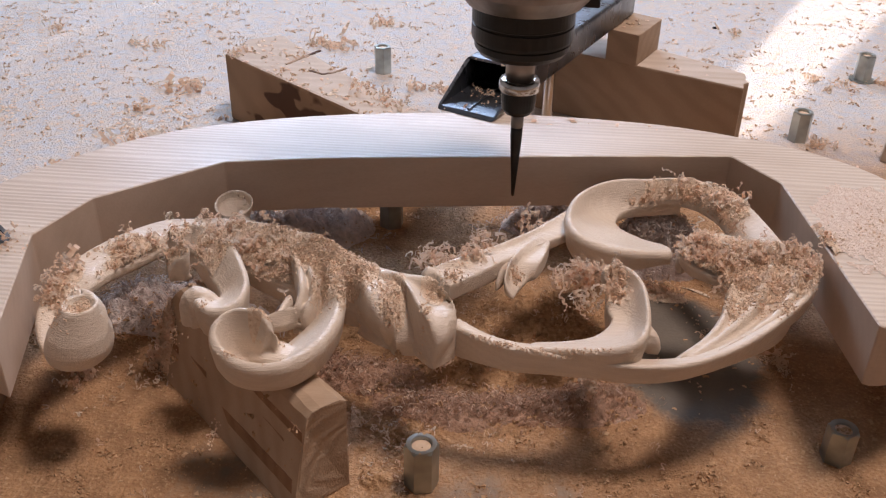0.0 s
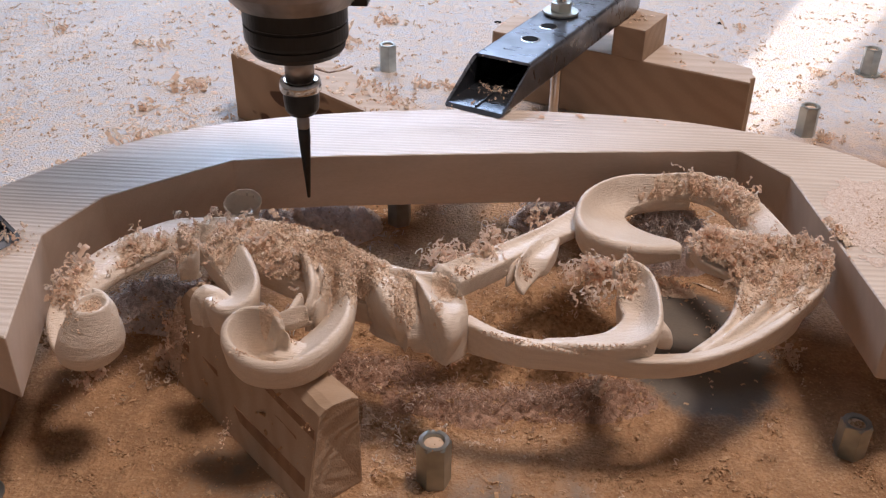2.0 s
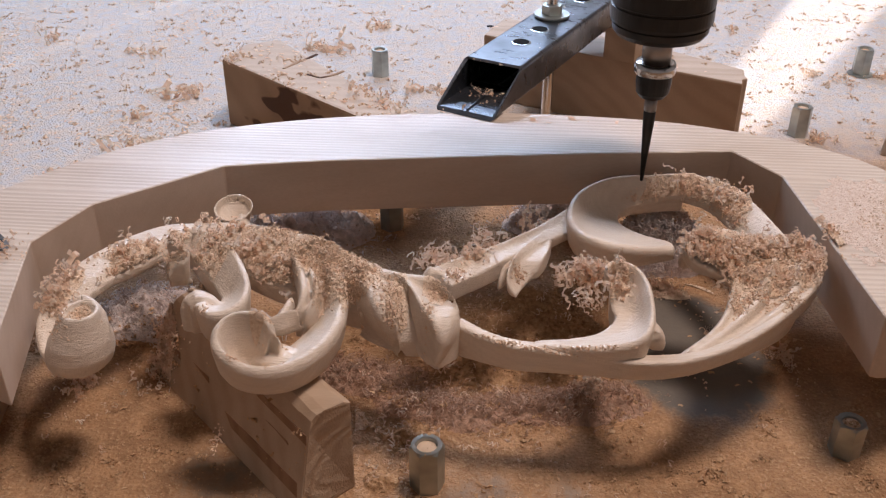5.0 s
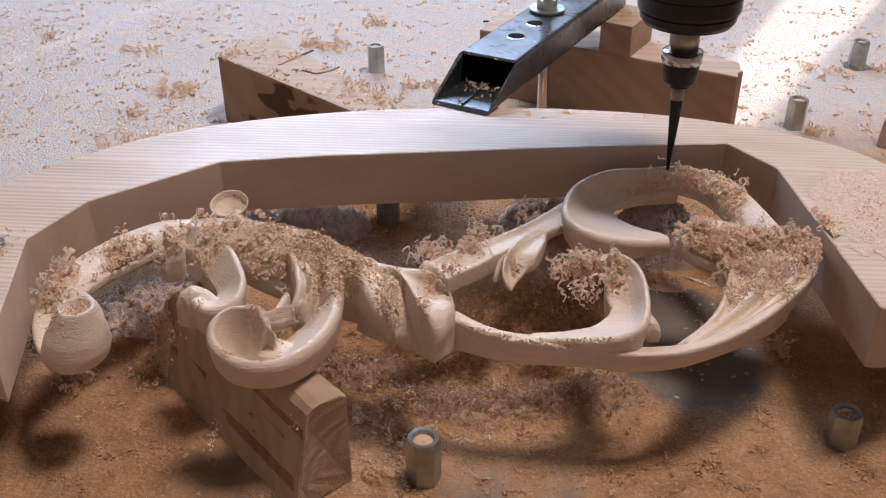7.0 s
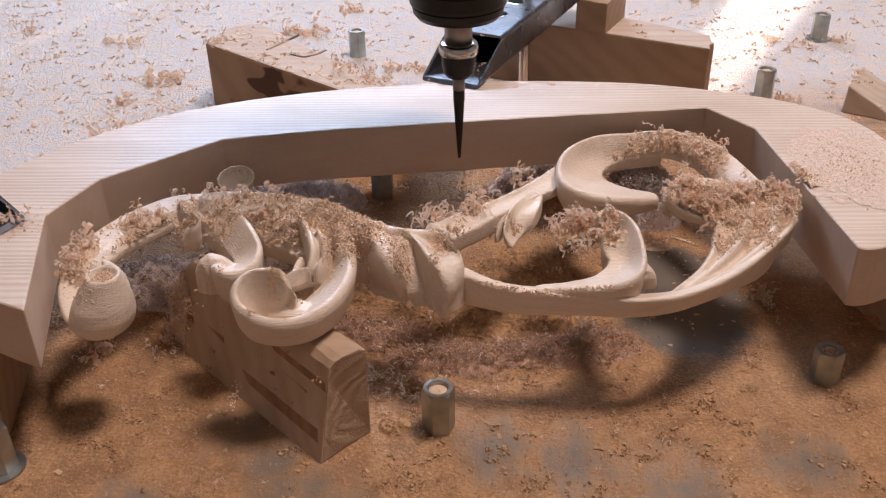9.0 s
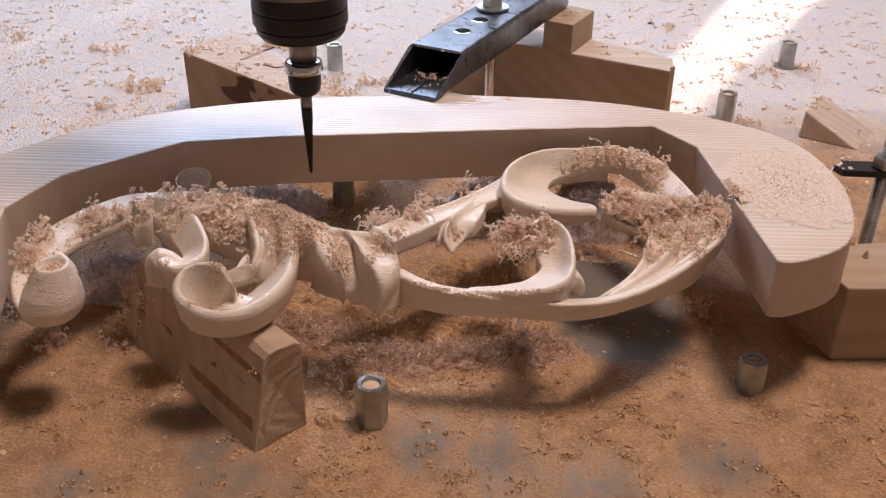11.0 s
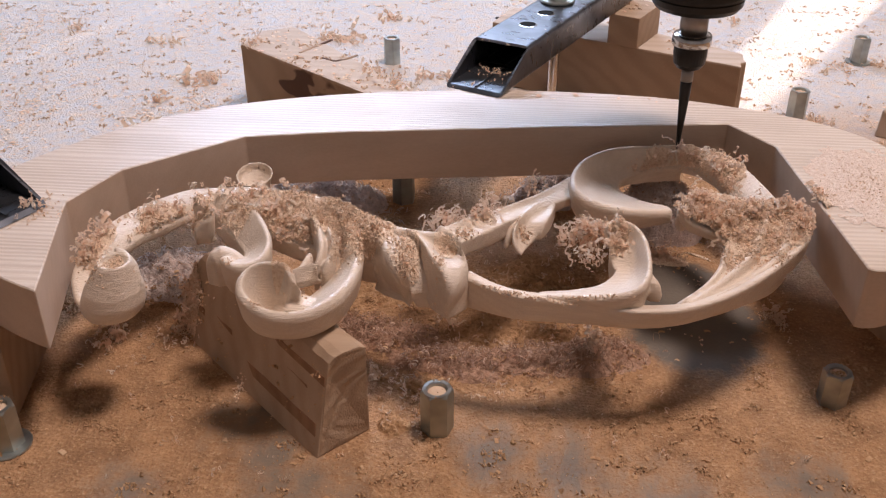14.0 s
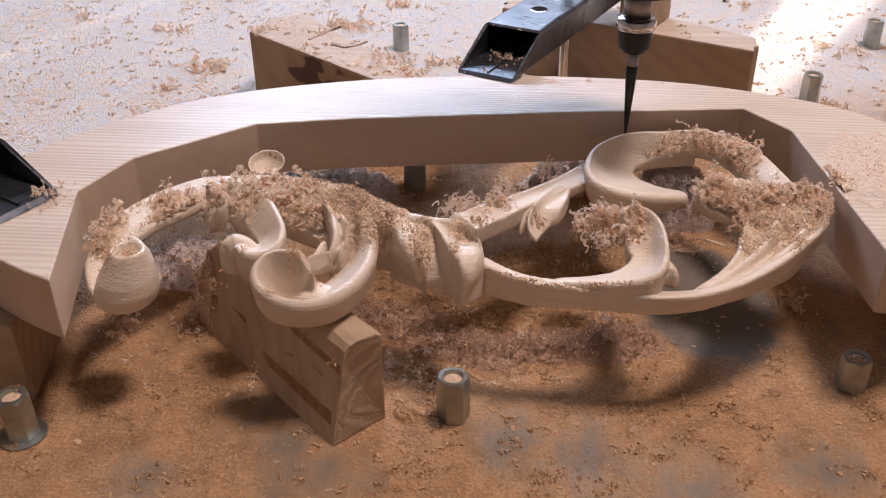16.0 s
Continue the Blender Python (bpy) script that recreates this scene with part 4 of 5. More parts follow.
def clamp_tube(at, turn, length, holes, label, bolt=True):
    """Flat steel tube, its end cut on a slant so that the floor of the tube juts out; local y runs along it."""
    o = thing("clamp_bar", label, "clamp")
    o.matrix_basis = pose(*at, 0, 0, turn)
    w, h, t, slant = 0.025, 0.027, 0.0022, 0.050
    bm = bmesh.new()
    def section(y, y_top, s):
        return [bm.verts.new((x * s[0], y if z == 0 else y_top, z0)) for x, z, z0 in ((-w, 0, 0 + s[1]), (w, 0, 0 + s[1]), (w, 1, h - s[1]), (-w, 1, h - s[1]))]
    k = ((w - t) / w, t)
    o0, o1 = section(0, slant, (1, 0)), section(length, length, (1, 0))
    i0, i1 = section(0.004, slant + 0.0, k), section(length, length, k)
    for q in range(4):
        r = (q + 1) % 4
        bm.faces.new((o0[q], o0[r], o1[r], o1[q]))
        bm.faces.new((i0[r], i0[q], i1[q], i1[r]))
        bm.faces.new((o0[r], o0[q], i0[q], i0[r]))
        bm.faces.new((o1[q], o1[r], i1[r], i1[q]))
    bmesh.ops.recalc_face_normals(bm, faces=bm.faces)
    es = [e for e in bm.edges if abs((e.verts[0].co - e.verts[1].co).y) > length * 0.5 and max(abs(v.co.x) for v in e.verts) > w - 0.0005]
    bmesh.ops.bevel(bm, geom=es, offset=0.003, segments=3, affect="EDGES", profile=0.5)
    o_tube = part("tube", bm, TUBE, o)
    # near-black sheet on the tube floor stands in for the shade inside
    part("inside_shade", box(-w + t + 0.0003, w - t - 0.0003, slant + 0.012, length - 0.01, t + 0.0002, t + 0.0008), HOLE_SHADE, o_tube, "near-black sheet for the shade inside the tube")
    part("weld_seam", box(-0.0008, 0.0008, 0.006, length - 0.01, t + 0.0002, t + 0.0014), TUBE, o_tube)
    for y in holes:
        # the hole's dark depth is a black disc on the tube top
        part("hole", lathe([(0.0068, h - 0.0001), (0.0068, h + 0.0002), (0.0, h + 0.0003)], 24, (0, y, 0)), HOLE_SHADE, o_tube, "black disc for the shade in a drilled hole")
        part("hole_rim", lathe([(0.0070, h - 0.0001), (0.0070, h + 0.0005), (0.0080, h + 0.0003), (0.0084, h - 0.0001)], 28, (0, y, 0)), CHROME, o_tube, "bright filed rim")
    return o


tube = clamp_tube((-0.0035, 0.2115, 0.0985), -24.5, 0.30, (0.100, 0.137, 0.232), "dark steel clamp tube holding the board, drilled along its top")


def clamp_bolt(x, y, z):
    b = thing("clamp_bolt", "threaded zinc rod with nut and washer through the clamp", "bolt")
    prof = []
    zz = 0.0
    while zz < z + 0.05:
        prof += [(0.0050, zz), (0.0045, zz + 0.00075)]
        zz += 0.0015
    part("threaded_rod", lathe(prof, 16, (x, y, 0)), CHROME, b, smooth=True)
    part("washer", lathe([(0.0055, 0), (0.0155, 0), (0.0158, 0.0012), (0.0155, 0.0024), (0.0055, 0.0024)], 36, (x, y, z)), ZINC, b)
    part("hex_nut", prism([(x + 0.0095 * math.cos(k * math.pi / 3 + 0.3), y + 0.0095 * math.sin(k * math.pi / 3 + 0.3)) for k in range(6)], z + 0.0025, z + 0.0105, 0.0006), ZINC, b)


clamp_bolt(0.064, 0.372, 0.126)
left_tube = clamp_tube((-0.2665, -0.022, 0.0985), 62, 0.2, (), "dark steel clamp tube resting on the end of the board")


def side_clamp():
    o = thing("side_clamp", "flat steel strap on a threaded rod beside the board", "clamp")
    part("strap", prism([(0.303, 0.094), (0.307, 0.085), (0.42, 0.082), (0.42, 0.100), (0.31, 0.102)], 0.0985, 0.1035, 0.001), BLACK, o)
    prof = []
    zz = 0.0
    while zz < 0.135:
        prof += [(0.0050, zz), (0.0045, zz + 0.00075)]
        zz += 0.0015
    part("threaded_rod", lathe(prof, 16, (0.338, 0.092, 0)), CHROME, o)
    part("hex_nut", prism([(0.338 + 0.0095 * math.cos(k * math.pi / 3), 0.092 + 0.0095 * math.sin(k * math.pi / 3)) for k in range(6)], 0.104, 0.112, 0.0006), ZINC, o)


side_clamp()


# ---------------------------------------------------------------- shavings and dust
rng = np.random.default_rng(7)
bpy.context.view_layer.update()
GRAPH = bpy.context.evaluated_depsgraph_get()


def rest(x, y, top=0.125):
    """Height of whatever lies under (x, y)."""
    hit, where, *_ = scene.ray_cast(GRAPH, Vector((x, y, top)), Vector((0, 0, -1)))
    return where.z if hit else 0.0


def turned():
    q = rng.normal(size=4)
    q /= np.linalg.norm(q)
    w, x, y, z = q
    return np.array([[1 - 2 * (y * y + z * z), 2 * (x * y - z * w), 2 * (x * z + y * w)], [2 * (x * y + z * w), 1 - 2 * (x * x + z * z), 2 * (y * z - x * w)], [2 * (x * z - y * w), 2 * (y * z + x * w), 1 - 2 * (x * x + y * y)]])


class Debris:
    """Collects loose pieces into one mesh."""

    def __init__(self):
        self.v, self.f = [], []

    def curl(self, c, r, w, turns, pitch=None, wild=0.25):
        R, k = turned(), max(6, int(turns * 9))
        pitch = rng.uniform(0.1, 0.5) * r if pitch is None else pitch
        a0, start = rng.uniform(0, 6.28), len(self.v)
        bend = rng.uniform(-1.6, 1.6, 2).tolist() + rng.uniform(0, 6, 2).tolist()
        bend[0], bend[1] = bend[0] * r, bend[1] * r
        for i in range(k + 1):
            a = a0 + 6.283 * turns * i / k
            rr = r * (1 + wild * math.sin(1.7 * a + a0))
            ww = w * (0.5 + 0.5 * math.sin(math.pi * (i + 0.6) / (k + 1.2)))
            for s in (-0.5, 0.5):
                p = np.array((rr * math.cos(a) + bend[0] * math.sin(0.31 * a + bend[2]), rr * math.sin(a) + bend[1] * math.sin(0.23 * a), pitch * (a + 0.9 * math.sin(0.6 * a + bend[3])) / 6.283 + s * ww))
                self.v.append(tuple(np.array(c) + R @ p))
        for i in range(k):
            b = start + 2 * i
            self.f.append((b, b + 1, b + 3, b + 2))

    def crumb(self, c, s):
        R, start = turned(), len(self.v)
        for p in ((1, 0, -0.5), (-0.6, 0.8, -0.4), (-0.5, -0.9, -0.4), (0.1, 0.1, 0.7)):
            self.v.append(tuple(np.array(c) + R @ (np.array(p) * s * rng.uniform(0.6, 1.3, 3))))
        for t in ((0, 1, 2), (0, 3, 1), (1, 3, 2), (2, 3, 0)):
            self.f.append(tuple(start + k for k in t))

    def flake(self, c, s, w):
        a, start = rng.uniform(0, 6.28), len(self.v)
        ca, sa = math.cos(a), math.sin(a)
        for u, v, z in ((-1, -1, 0), (0, -1, 0.35), (1, -1, 0.1), (1, 1, 0.2), (0, 1, 0.5), (-1, 1, 0.1)):
            x, y = u * s * rng.uniform(0.7, 1.1), v * w
            self.v.append((c[0] + x * ca - y * sa, c[1] + x * sa + y * ca, c[2] + z * s * 0.6 + 0.0004))
        self.f += [(start, start + 1, start + 4, start + 5), (start + 1, start + 2, start + 3, start + 4)]

    def done(self, name, material, label, category="shavings"):
        me = bpy.data.meshes.new(name)
        me.from_pydata(self.v, [], self.f)
        me.materials.append(material)
        return tagged(new(name, me), label, category, kind="stuff")


def tuft(x, y, rx, ry, lift, curls, crumbs, size=0.0028, label="curly pale wood shavings caught on the carving", floor=None):
    d, e = Debris(), Debris()
    level = rest(x, y) - 0.010
    for k in range(int(curls * 0.62)):
        u, v = rng.normal(0, 0.45, 2)
        px, py = x + u * rx, y + v * ry
        z = rest(px, py) if floor is None else max(floor, rest(px, py))
        if z < level:
            continue
        d.curl((px, py, z + 0.001 + 0.7 * lift * rng.uniform(0, 1) ** 1.5 * math.exp(-(u * u + v * v))), size * rng.uniform(0.18, 0.5), size * rng.uniform(0.2, 0.55), rng.uniform(0.6, 3.0), size * rng.uniform(0.2, 1.2), 0.65)
    for k in range(int(crumbs * 0.8)):
        u, v = rng.normal(0, 0.5, 2)
        px, py = x + u * rx, y + v * ry
        z = rest(px, py) if floor is None else max(floor, rest(px, py))
        if z < level and k % 5:
            continue
        e.crumb((px, py, z + lift * 0.5 * rng.uniform(0, 1) * math.exp(-(u * u + v * v))), rng.uniform(0.0005, 0.0012))
    if curls:
        d.done("wood_shavings", CURL, label)
    if crumbs:
        e.done("sawdust", CRUMB, "coarse tan sawdust crumbs on the carving", "sawdust")


def mound(x, y, rx, ry, h, material, label, turn=0.0, n=44, seed=0.0, fibres=0, base=0.0):
    """A heap of matted dust with a ragged top and rim."""
    bm = bmesh.new()
    rows = []
    ct, st = math.cos(radians(turn)), math.sin(radians(turn))
    for i in range(n + 1):
        row = []
        for j in range(n + 1):
            u, v = 2 * i / n - 1, 2 * j / n - 1
            px, py = x + u * rx * ct - v * ry * st, y + u * rx * st + v * ry * ct
            r = math.hypot(u, v) + 0.35 * noise.noise((px * 30, py * 30, seed))
            s = max(0.0, 1 - r * r) * min(1.0, 6 * (1 - max(abs(u), abs(v))))
            q = Vector((px * 120, py * 120, seed))
            z = h * s * (0.75 + 0.45 * noise.noise(q * 0.4) + 0.3 * noise.noise(q) + 0.2 * noise.noise(q * 2.3)) + 0.0016 * (noise.noise(q * 2.6) + 0.6 * noise.noise(q * 5.2)) * min(1, s * 3) - 0.0022
            row.append(bm.verts.new((px, py, base + z)))
        rows.append(row)
    for i in range(n):
        for j in range(n):
            bm.faces.new((rows[i][j], rows[i + 1][j], rows[i + 1][j + 1], rows[i][j + 1]))
    ob = tagged(mesh_ob("dust_heap", bm, material, True), label, "sawdust", kind="stuff")
    if fibres:
        d = Debris()
        for k in range(fibres):
            u, v = rng.normal(0, 0.42, 2)
            px, py = x + u * rx * ct - v * ry * st, y + u * rx * st + v * ry * ct
            d.curl((px, py, base + h * max(0, 1 - u * u - v * v) * 0.8 + 0.001), rng.uniform(0.001, 0.0028), rng.uniform(0.0003, 0.0007), rng.uniform(0.4, 1.5), wild=0.5)
        d.done("dust_fluff", PALE_FIBRE if material is PALE_FLUFF else FLUFF, "fuzzy fibres on a heap of matted dust", "sawdust")
    return ob


GREY = "matted grey-brown heap of fine sawdust on the bed"
TAN = "loose orange-tan heap of sawdust on the bed"


def orange_material():
    m, nt, b = nodes_of("orange_dust")
    n = add(nt, "ShaderNodeTexNoise", Vector=place(nt), Scale=260.0, Detail=4.0, Roughness=0.7)
    c = ramp(nt, n.outputs["Fac"], [(0.3, (0.26, 0.13, 0.06)), (0.5, (0.46, 0.26, 0.125)), (0.7, (0.60, 0.38, 0.21))])
    nt.links.new(c, b.inputs["Base Color"])
    b.inputs["Roughness"].default_value = 1.0
    bumped(nt, b, n.outputs["Fac"], 1.0, 0.003)
    return m


ORANGE = orange_material()
for x, y, rx, ry, h, a, s, k in ((-0.055, 0.016, 0.055, 0.022, 0.010, -8, 1, 260), (0.0, -0.012, 0.05, 0.020, 0.009, -10, 2, 240), (0.055, -0.004, 0.055, 0.020, 0.009, 6, 3, 260), (0.095, 0.004, 0.035, 0.022, 0.012, 20, 4, 160),
                              (-0.215, 0.070, 0.045, 0.035, 0.022, 30, 5, 240), (-0.165, 0.055, 0.045, 0.032, 0.024, 0, 15, 240), (-0.13, 0.186, 0.066, 0.034, 0.034, 8, 6, 420), (0.145, 0.170, 0.046, 0.022, 0.060, 8, 7, 900), (0.07, 0.222, 0.05, 0.025, 0.03, 10, 8, 260)):
    mound(x, y, rx, ry, h, PALE_FLUFF if s in (5, 6, 7, 8, 15) else MATTED, GREY, a, 90, s * 3.1, int(k * 1.6))
for x, y, rx, ry, h, a, s in ((0.055, 0.085, 0.05, 0.045, 0.014, 0, 1), (0.055, 0.030, 0.060, 0.022, 0.010, 5, 2), (-0.05, 0.075, 0.06, 0.03, 0.008, 10, 3), (-0.01, -0.035, 0.03, 0.012, 0.006, 0, 4), (0.105, 0.215, 0.05, 0.02, 0.012, 0, 5), (-0.030, -0.073, 0.012, 0.010, 0.008, 0, 6), (0.33, 0.05, 0.05, 0.04, 0.066, 10, 7)):
    mound(x, y, rx, ry, h, ORANGE, TAN, a, 80, s * 5.7)
GRAPH = bpy.context.evaluated_depsgraph_get()

def drape(x, y, rx, ry, h, material, label, seed=0.0, n=40, top=0.125):
    """A heap that follows whatever it lies on."""
    bm = bmesh.new()
    at = {}
    level = rest(x, y, top) - 0.010
    for i in range(n + 1):
        for j in range(n + 1):
            u, v = 2 * i / n - 1, 2 * j / n - 1
            px, py = x + u * rx, y + v * ry
            s = 1 - math.hypot(u, v) ** 2 + 0.5 * noise.noise((px * 70, py * 70, seed)) + 0.3 * noise.noise((px * 260, py * 260, seed))
            if s <= 0 or rest(px, py, top) < level:
                continue
            k = 0.7 + 0.5 * noise.noise((px * 160, py * 160, seed)) + 0.5 * noise.noise((px * 420, py * 420, seed))
            at[i, j] = bm.verts.new((px, py, rest(px, py, top) + h * min(1, s * 1.4) * max(0.1, k) + 0.0002))
    for i in range(n):
        for j in range(n):
            c = [at.get(k) for k in ((i, j), (i + 1, j), (i + 1, j + 1), (i, j + 1))]
            if None not in c and max(v.co.z for v in c) - min(v.co.z for v in c) < 0.007:
                bm.faces.new(c)
    bmesh.ops.delete(bm, geom=[v for v in bm.verts if not v.link_faces], context="VERTS")
    return tagged(mesh_ob("dust_heap", bm, material, True), label, "sawdust", kind="stuff")


def tan_material(name, low, mid, high):
    m, nt, b = nodes_of(name)
    n = add(nt, "ShaderNodeTexNoise", Vector=place(nt), Scale=420.0, Detail=4.0, Roughness=0.7)
    c = ramp(nt, n.outputs["Fac"], [(0.3, low), (0.5, mid), (0.7, high)])
    nt.links.new(c, b.inputs["Base Color"])
    b.inputs["Roughness"].default_value = 1.0
    bumped(nt, b, n.outputs["Fac"], 1.0, 0.0025)
    return m


TAN_DUST = tan_material("tan_dust", (0.64, 0.44, 0.28), (0.82, 0.62, 0.45), (0.90, 0.74, 0.58))
BOARD_DUST = tan_material("board_dust", (0.62, 0.44, 0.32), (0.74, 0.57, 0.45), (0.80, 0.66, 0.55))
LIES = "loose tan sawdust lying on the carving"
ON_BODY = ((-0.122, 0.031, 0.03, 0.018, 0.004), (-0.081, 0.018, 0.04, 0.018, 0.0025), (-0.056, -0.006, 0.02, 0.022, 0.003), (-0.049, -0.018, 0.01, 0.016, 0.003), (-0.069, -0.008, 0.006, 0.018, 0.002), (-0.095, 0.004, 0.012, 0.02, 0.004), (-0.147, 0.018, 0.016, 0.02, 0.003), (0.166, 0.045, 0.03, 0.022, 0.005), (0.197, 0.046, 0.036, 0.02, 0.005), (0.214, 0.032, 0.014, 0.024, 0.005))
ON_FAN = ((0.184, 0.025, 0.03, 0.014, 0.003), (0.155, 0.133, 0.03, 0.012, 0.003), (0.176, 0.115, 0.02, 0.016, 0.004), (-0.185, 0.012, 0.022, 0.016, 0.004), (-0.174, 0.012, 0.024, 0.018, 0.005), (-0.003, -0.019, 0.008, 0.012, 0.001), (-0.024, -0.029, 0.006, 0.022, 0.0015), (-0.091, -0.053, 0.009, 0.007, 0.001), (-0.190, -0.058, 0.005, 0.006, 0.0008), (-0.220, -0.017, 0.01, 0.018, 0.004), (0.093, 0.010, 0.012, 0.012, 0.003))
for k, (x, y, rx, ry, h) in enumerate(ON_BODY + ON_FAN):
    drape(x, y, rx, ry, h, TAN_DUST, LIES, k * 2.3)
drape(0.270, 0.072, 0.046, 0.062, 0.0006, BOARD_DUST, "thin sheet of tan sawdust on the arched board", 31.0, 60)
GRAPH = bpy.context.evaluated_depsgraph_get()

# tufts on the carving: x, y, spread x, spread y, lift, curls, crumbs, curl size
for row in (
        (-0.227, -0.007, 0.014, 0.014, 0.01, 70, 120, 0.0038), (-0.221, -0.027, 0.01, 0.012, 0.008, 60, 140, 0.0036), (-0.217, -0.034, 0.008, 0.008, 0.006, 40, 120, 0.0032), (-0.190, -0.058, 0.004, 0.005, 0.001, 3, 160, 0.002),
        (-0.194, -0.063, 0.01, 0.008, 0.001, 0, 160, 0.002), (-0.200, 0.018, 0.012, 0.01, 0.003, 22, 90, 0.0034), (-0.190, 0.029, 0.014, 0.006, 0.002, 12, 70, 0.003), (-0.196, 0.010, 0.006, 0.006, 0.003, 12, 40, 0.003),
        (-0.184, 0.009, 0.014, 0.014, 0.01, 80, 160, 0.004), (-0.176, 0.020, 0.012, 0.012, 0.005, 40, 160, 0.004), (-0.179, 0.006, 0.016, 0.012, 0.01, 80, 160, 0.0038), (-0.166, 0.004, 0.012, 0.010, 0.005, 36, 140, 0.0036),):
    tuft(*row)
for row in (
        (-0.171, 0.040, 0.008, 0.008, 0.004, 16, 80, 0.0034), (-0.151, 0.020, 0.01, 0.012, 0.006, 36, 120, 0.0034), (-0.145, 0.032, 0.01, 0.01, 0.004, 26, 120, 0.0032),
        (-0.134, 0.017, 0.008, 0.008, 0.002, 10, 90, 0.0028), (-0.150, 0.002, 0.01, 0.01, 0.006, 30, 120, 0.0032), (-0.177, 0.058, 0.003, 0.004, 0.01, 8, 6, 0.004), (-0.156, 0.057, 0.006, 0.004, 0.008, 16, 16, 0.0044),
        (-0.139, 0.045, 0.016, 0.008, 0.003, 44, 160, 0.0042), (-0.121, 0.029, 0.018, 0.014, 0.004, 70, 300, 0.0042), (-0.109, 0.014, 0.012, 0.012, 0.006, 50, 240, 0.0038), (-0.105, 0.036, 0.018, 0.01, 0.003, 14, 400, 0.0026),):
    tuft(*row)
for row in (
        (-0.097, 0.010, 0.008, 0.012, 0.006, 30, 260, 0.0032), (-0.094, -0.007, 0.008, 0.01, 0.006, 36, 200, 0.0034), (-0.085, 0.021, 0.02, 0.012, 0.003, 10, 600, 0.0024), (-0.068, 0.013, 0.016, 0.012, 0.003, 8, 600, 0.0024),
        (-0.056, -0.006, 0.016, 0.016, 0.004, 10, 800, 0.0024), (-0.051, -0.016, 0.01, 0.014, 0.004, 10, 500, 0.0024), (-0.069, -0.008, 0.006, 0.016, 0.003, 8, 300, 0.0026), (-0.078, -0.033, 0.003, 0.004, 0.002, 6, 30, 0.0024),
        (-0.032, -0.022, 0.006, 0.014, 0.003, 5, 120, 0.0022), (-0.024, -0.032, 0.005, 0.016, 0.003, 6, 200, 0.0022), (-0.026, -0.038, 0.005, 0.008, 0.003, 8, 160, 0.0026), (-0.006, -0.044, 0.003, 0.016, 0.002, 2, 130, 0.0018),):
    tuft(*row)
for row in (
        (-0.003, -0.021, 0.006, 0.008, 0.001, 0, 220, 0.002), (-0.043, -0.007, 0.004, 0.005, 0.004, 5, 40, 0.003), (-0.130, -0.045, 0.004, 0.012, 0.003, 6, 80, 0.0022), (-0.090, -0.054, 0.008, 0.006, 0.001, 0, 260, 0.002),
        (-0.098, -0.077, 0.018, 0.002, 0.0006, 0, 90, 0.0015), (-0.002, 0.026, 0.014, 0.007, 0.006, 50, 60, 0.004, "curly pale wood shavings caught on the carving", 0.079), (0.013, 0.029, 0.016, 0.006, 0.006, 50, 60, 0.004, "curly pale wood shavings caught on the carving", 0.081), (0.006, 0.008, 0.01, 0.008, 0.004, 12, 120, 0.0028),
        (0.042, 0.027, 0.006, 0.006, 0.003, 14, 120, 0.0026), (0.038, 0.005, 0.004, 0.006, 0.002, 8, 30, 0.0024), (0.078, 0.028, 0.012, 0.010, 0.010, 110, 120, 0.0044, "curly pale wood shavings caught on the carving", 0.076), (0.087, 0.030, 0.012, 0.008, 0.008, 90, 120, 0.004, "curly pale wood shavings caught on the carving", 0.08),):
    tuft(*row)
for row in (
        (0.093, 0.007, 0.012, 0.012, 0.008, 70, 160, 0.004), (0.083, 0.000, 0.008, 0.005, 0.006, 26, 30, 0.0040, "curly pale wood shavings caught on the carving", 0.076), (0.102, 0.008, 0.007, 0.01, 0.004, 24, 120, 0.0032), (0.093, 0.044, 0.016, 0.005, 0.002, 6, 160, 0.0022),
        (0.114, 0.044, 0.01, 0.006, 0.004, 16, 50, 0.0034), (0.132, 0.132, 0.012, 0.008, 0.006, 50, 160, 0.0038), (0.147, 0.134, 0.016, 0.01, 0.007, 80, 220, 0.004), (0.163, 0.130, 0.018, 0.01, 0.007, 80, 240, 0.004),
        (0.176, 0.117, 0.014, 0.012, 0.008, 70, 200, 0.004), (0.179, 0.101, 0.012, 0.012, 0.006, 50, 160, 0.0036), (0.153, 0.052, 0.014, 0.012, 0.007, 90, 300, 0.0042), (0.148, 0.043, 0.008, 0.008, 0.006, 40, 120, 0.0038),):
    tuft(*row)
for row in (
        (0.162, 0.040, 0.016, 0.012, 0.007, 90, 400, 0.004), (0.181, 0.051, 0.02, 0.014, 0.006, 60, 900, 0.0034), (0.198, 0.051, 0.02, 0.014, 0.006, 60, 900, 0.0034),
        (0.218, 0.056, 0.014, 0.012, 0.008, 70, 500, 0.0036), (0.215, 0.032, 0.01, 0.018, 0.007, 60, 500, 0.0034), (0.178, 0.029, 0.018, 0.01, 0.004, 30, 700, 0.003),
        (0.196, 0.023, 0.014, 0.012, 0.004, 20, 500, 0.0028), (0.178, 0.008, 0.01, 0.01, 0.002, 8, 300, 0.0024), (0.167, 0.003, 0.005, 0.012, 0.002, 4, 240, 0.0022), (0.196, -0.002, 0.008, 0.01, 0.002, 4, 200, 0.0022),):
    tuft(*row)
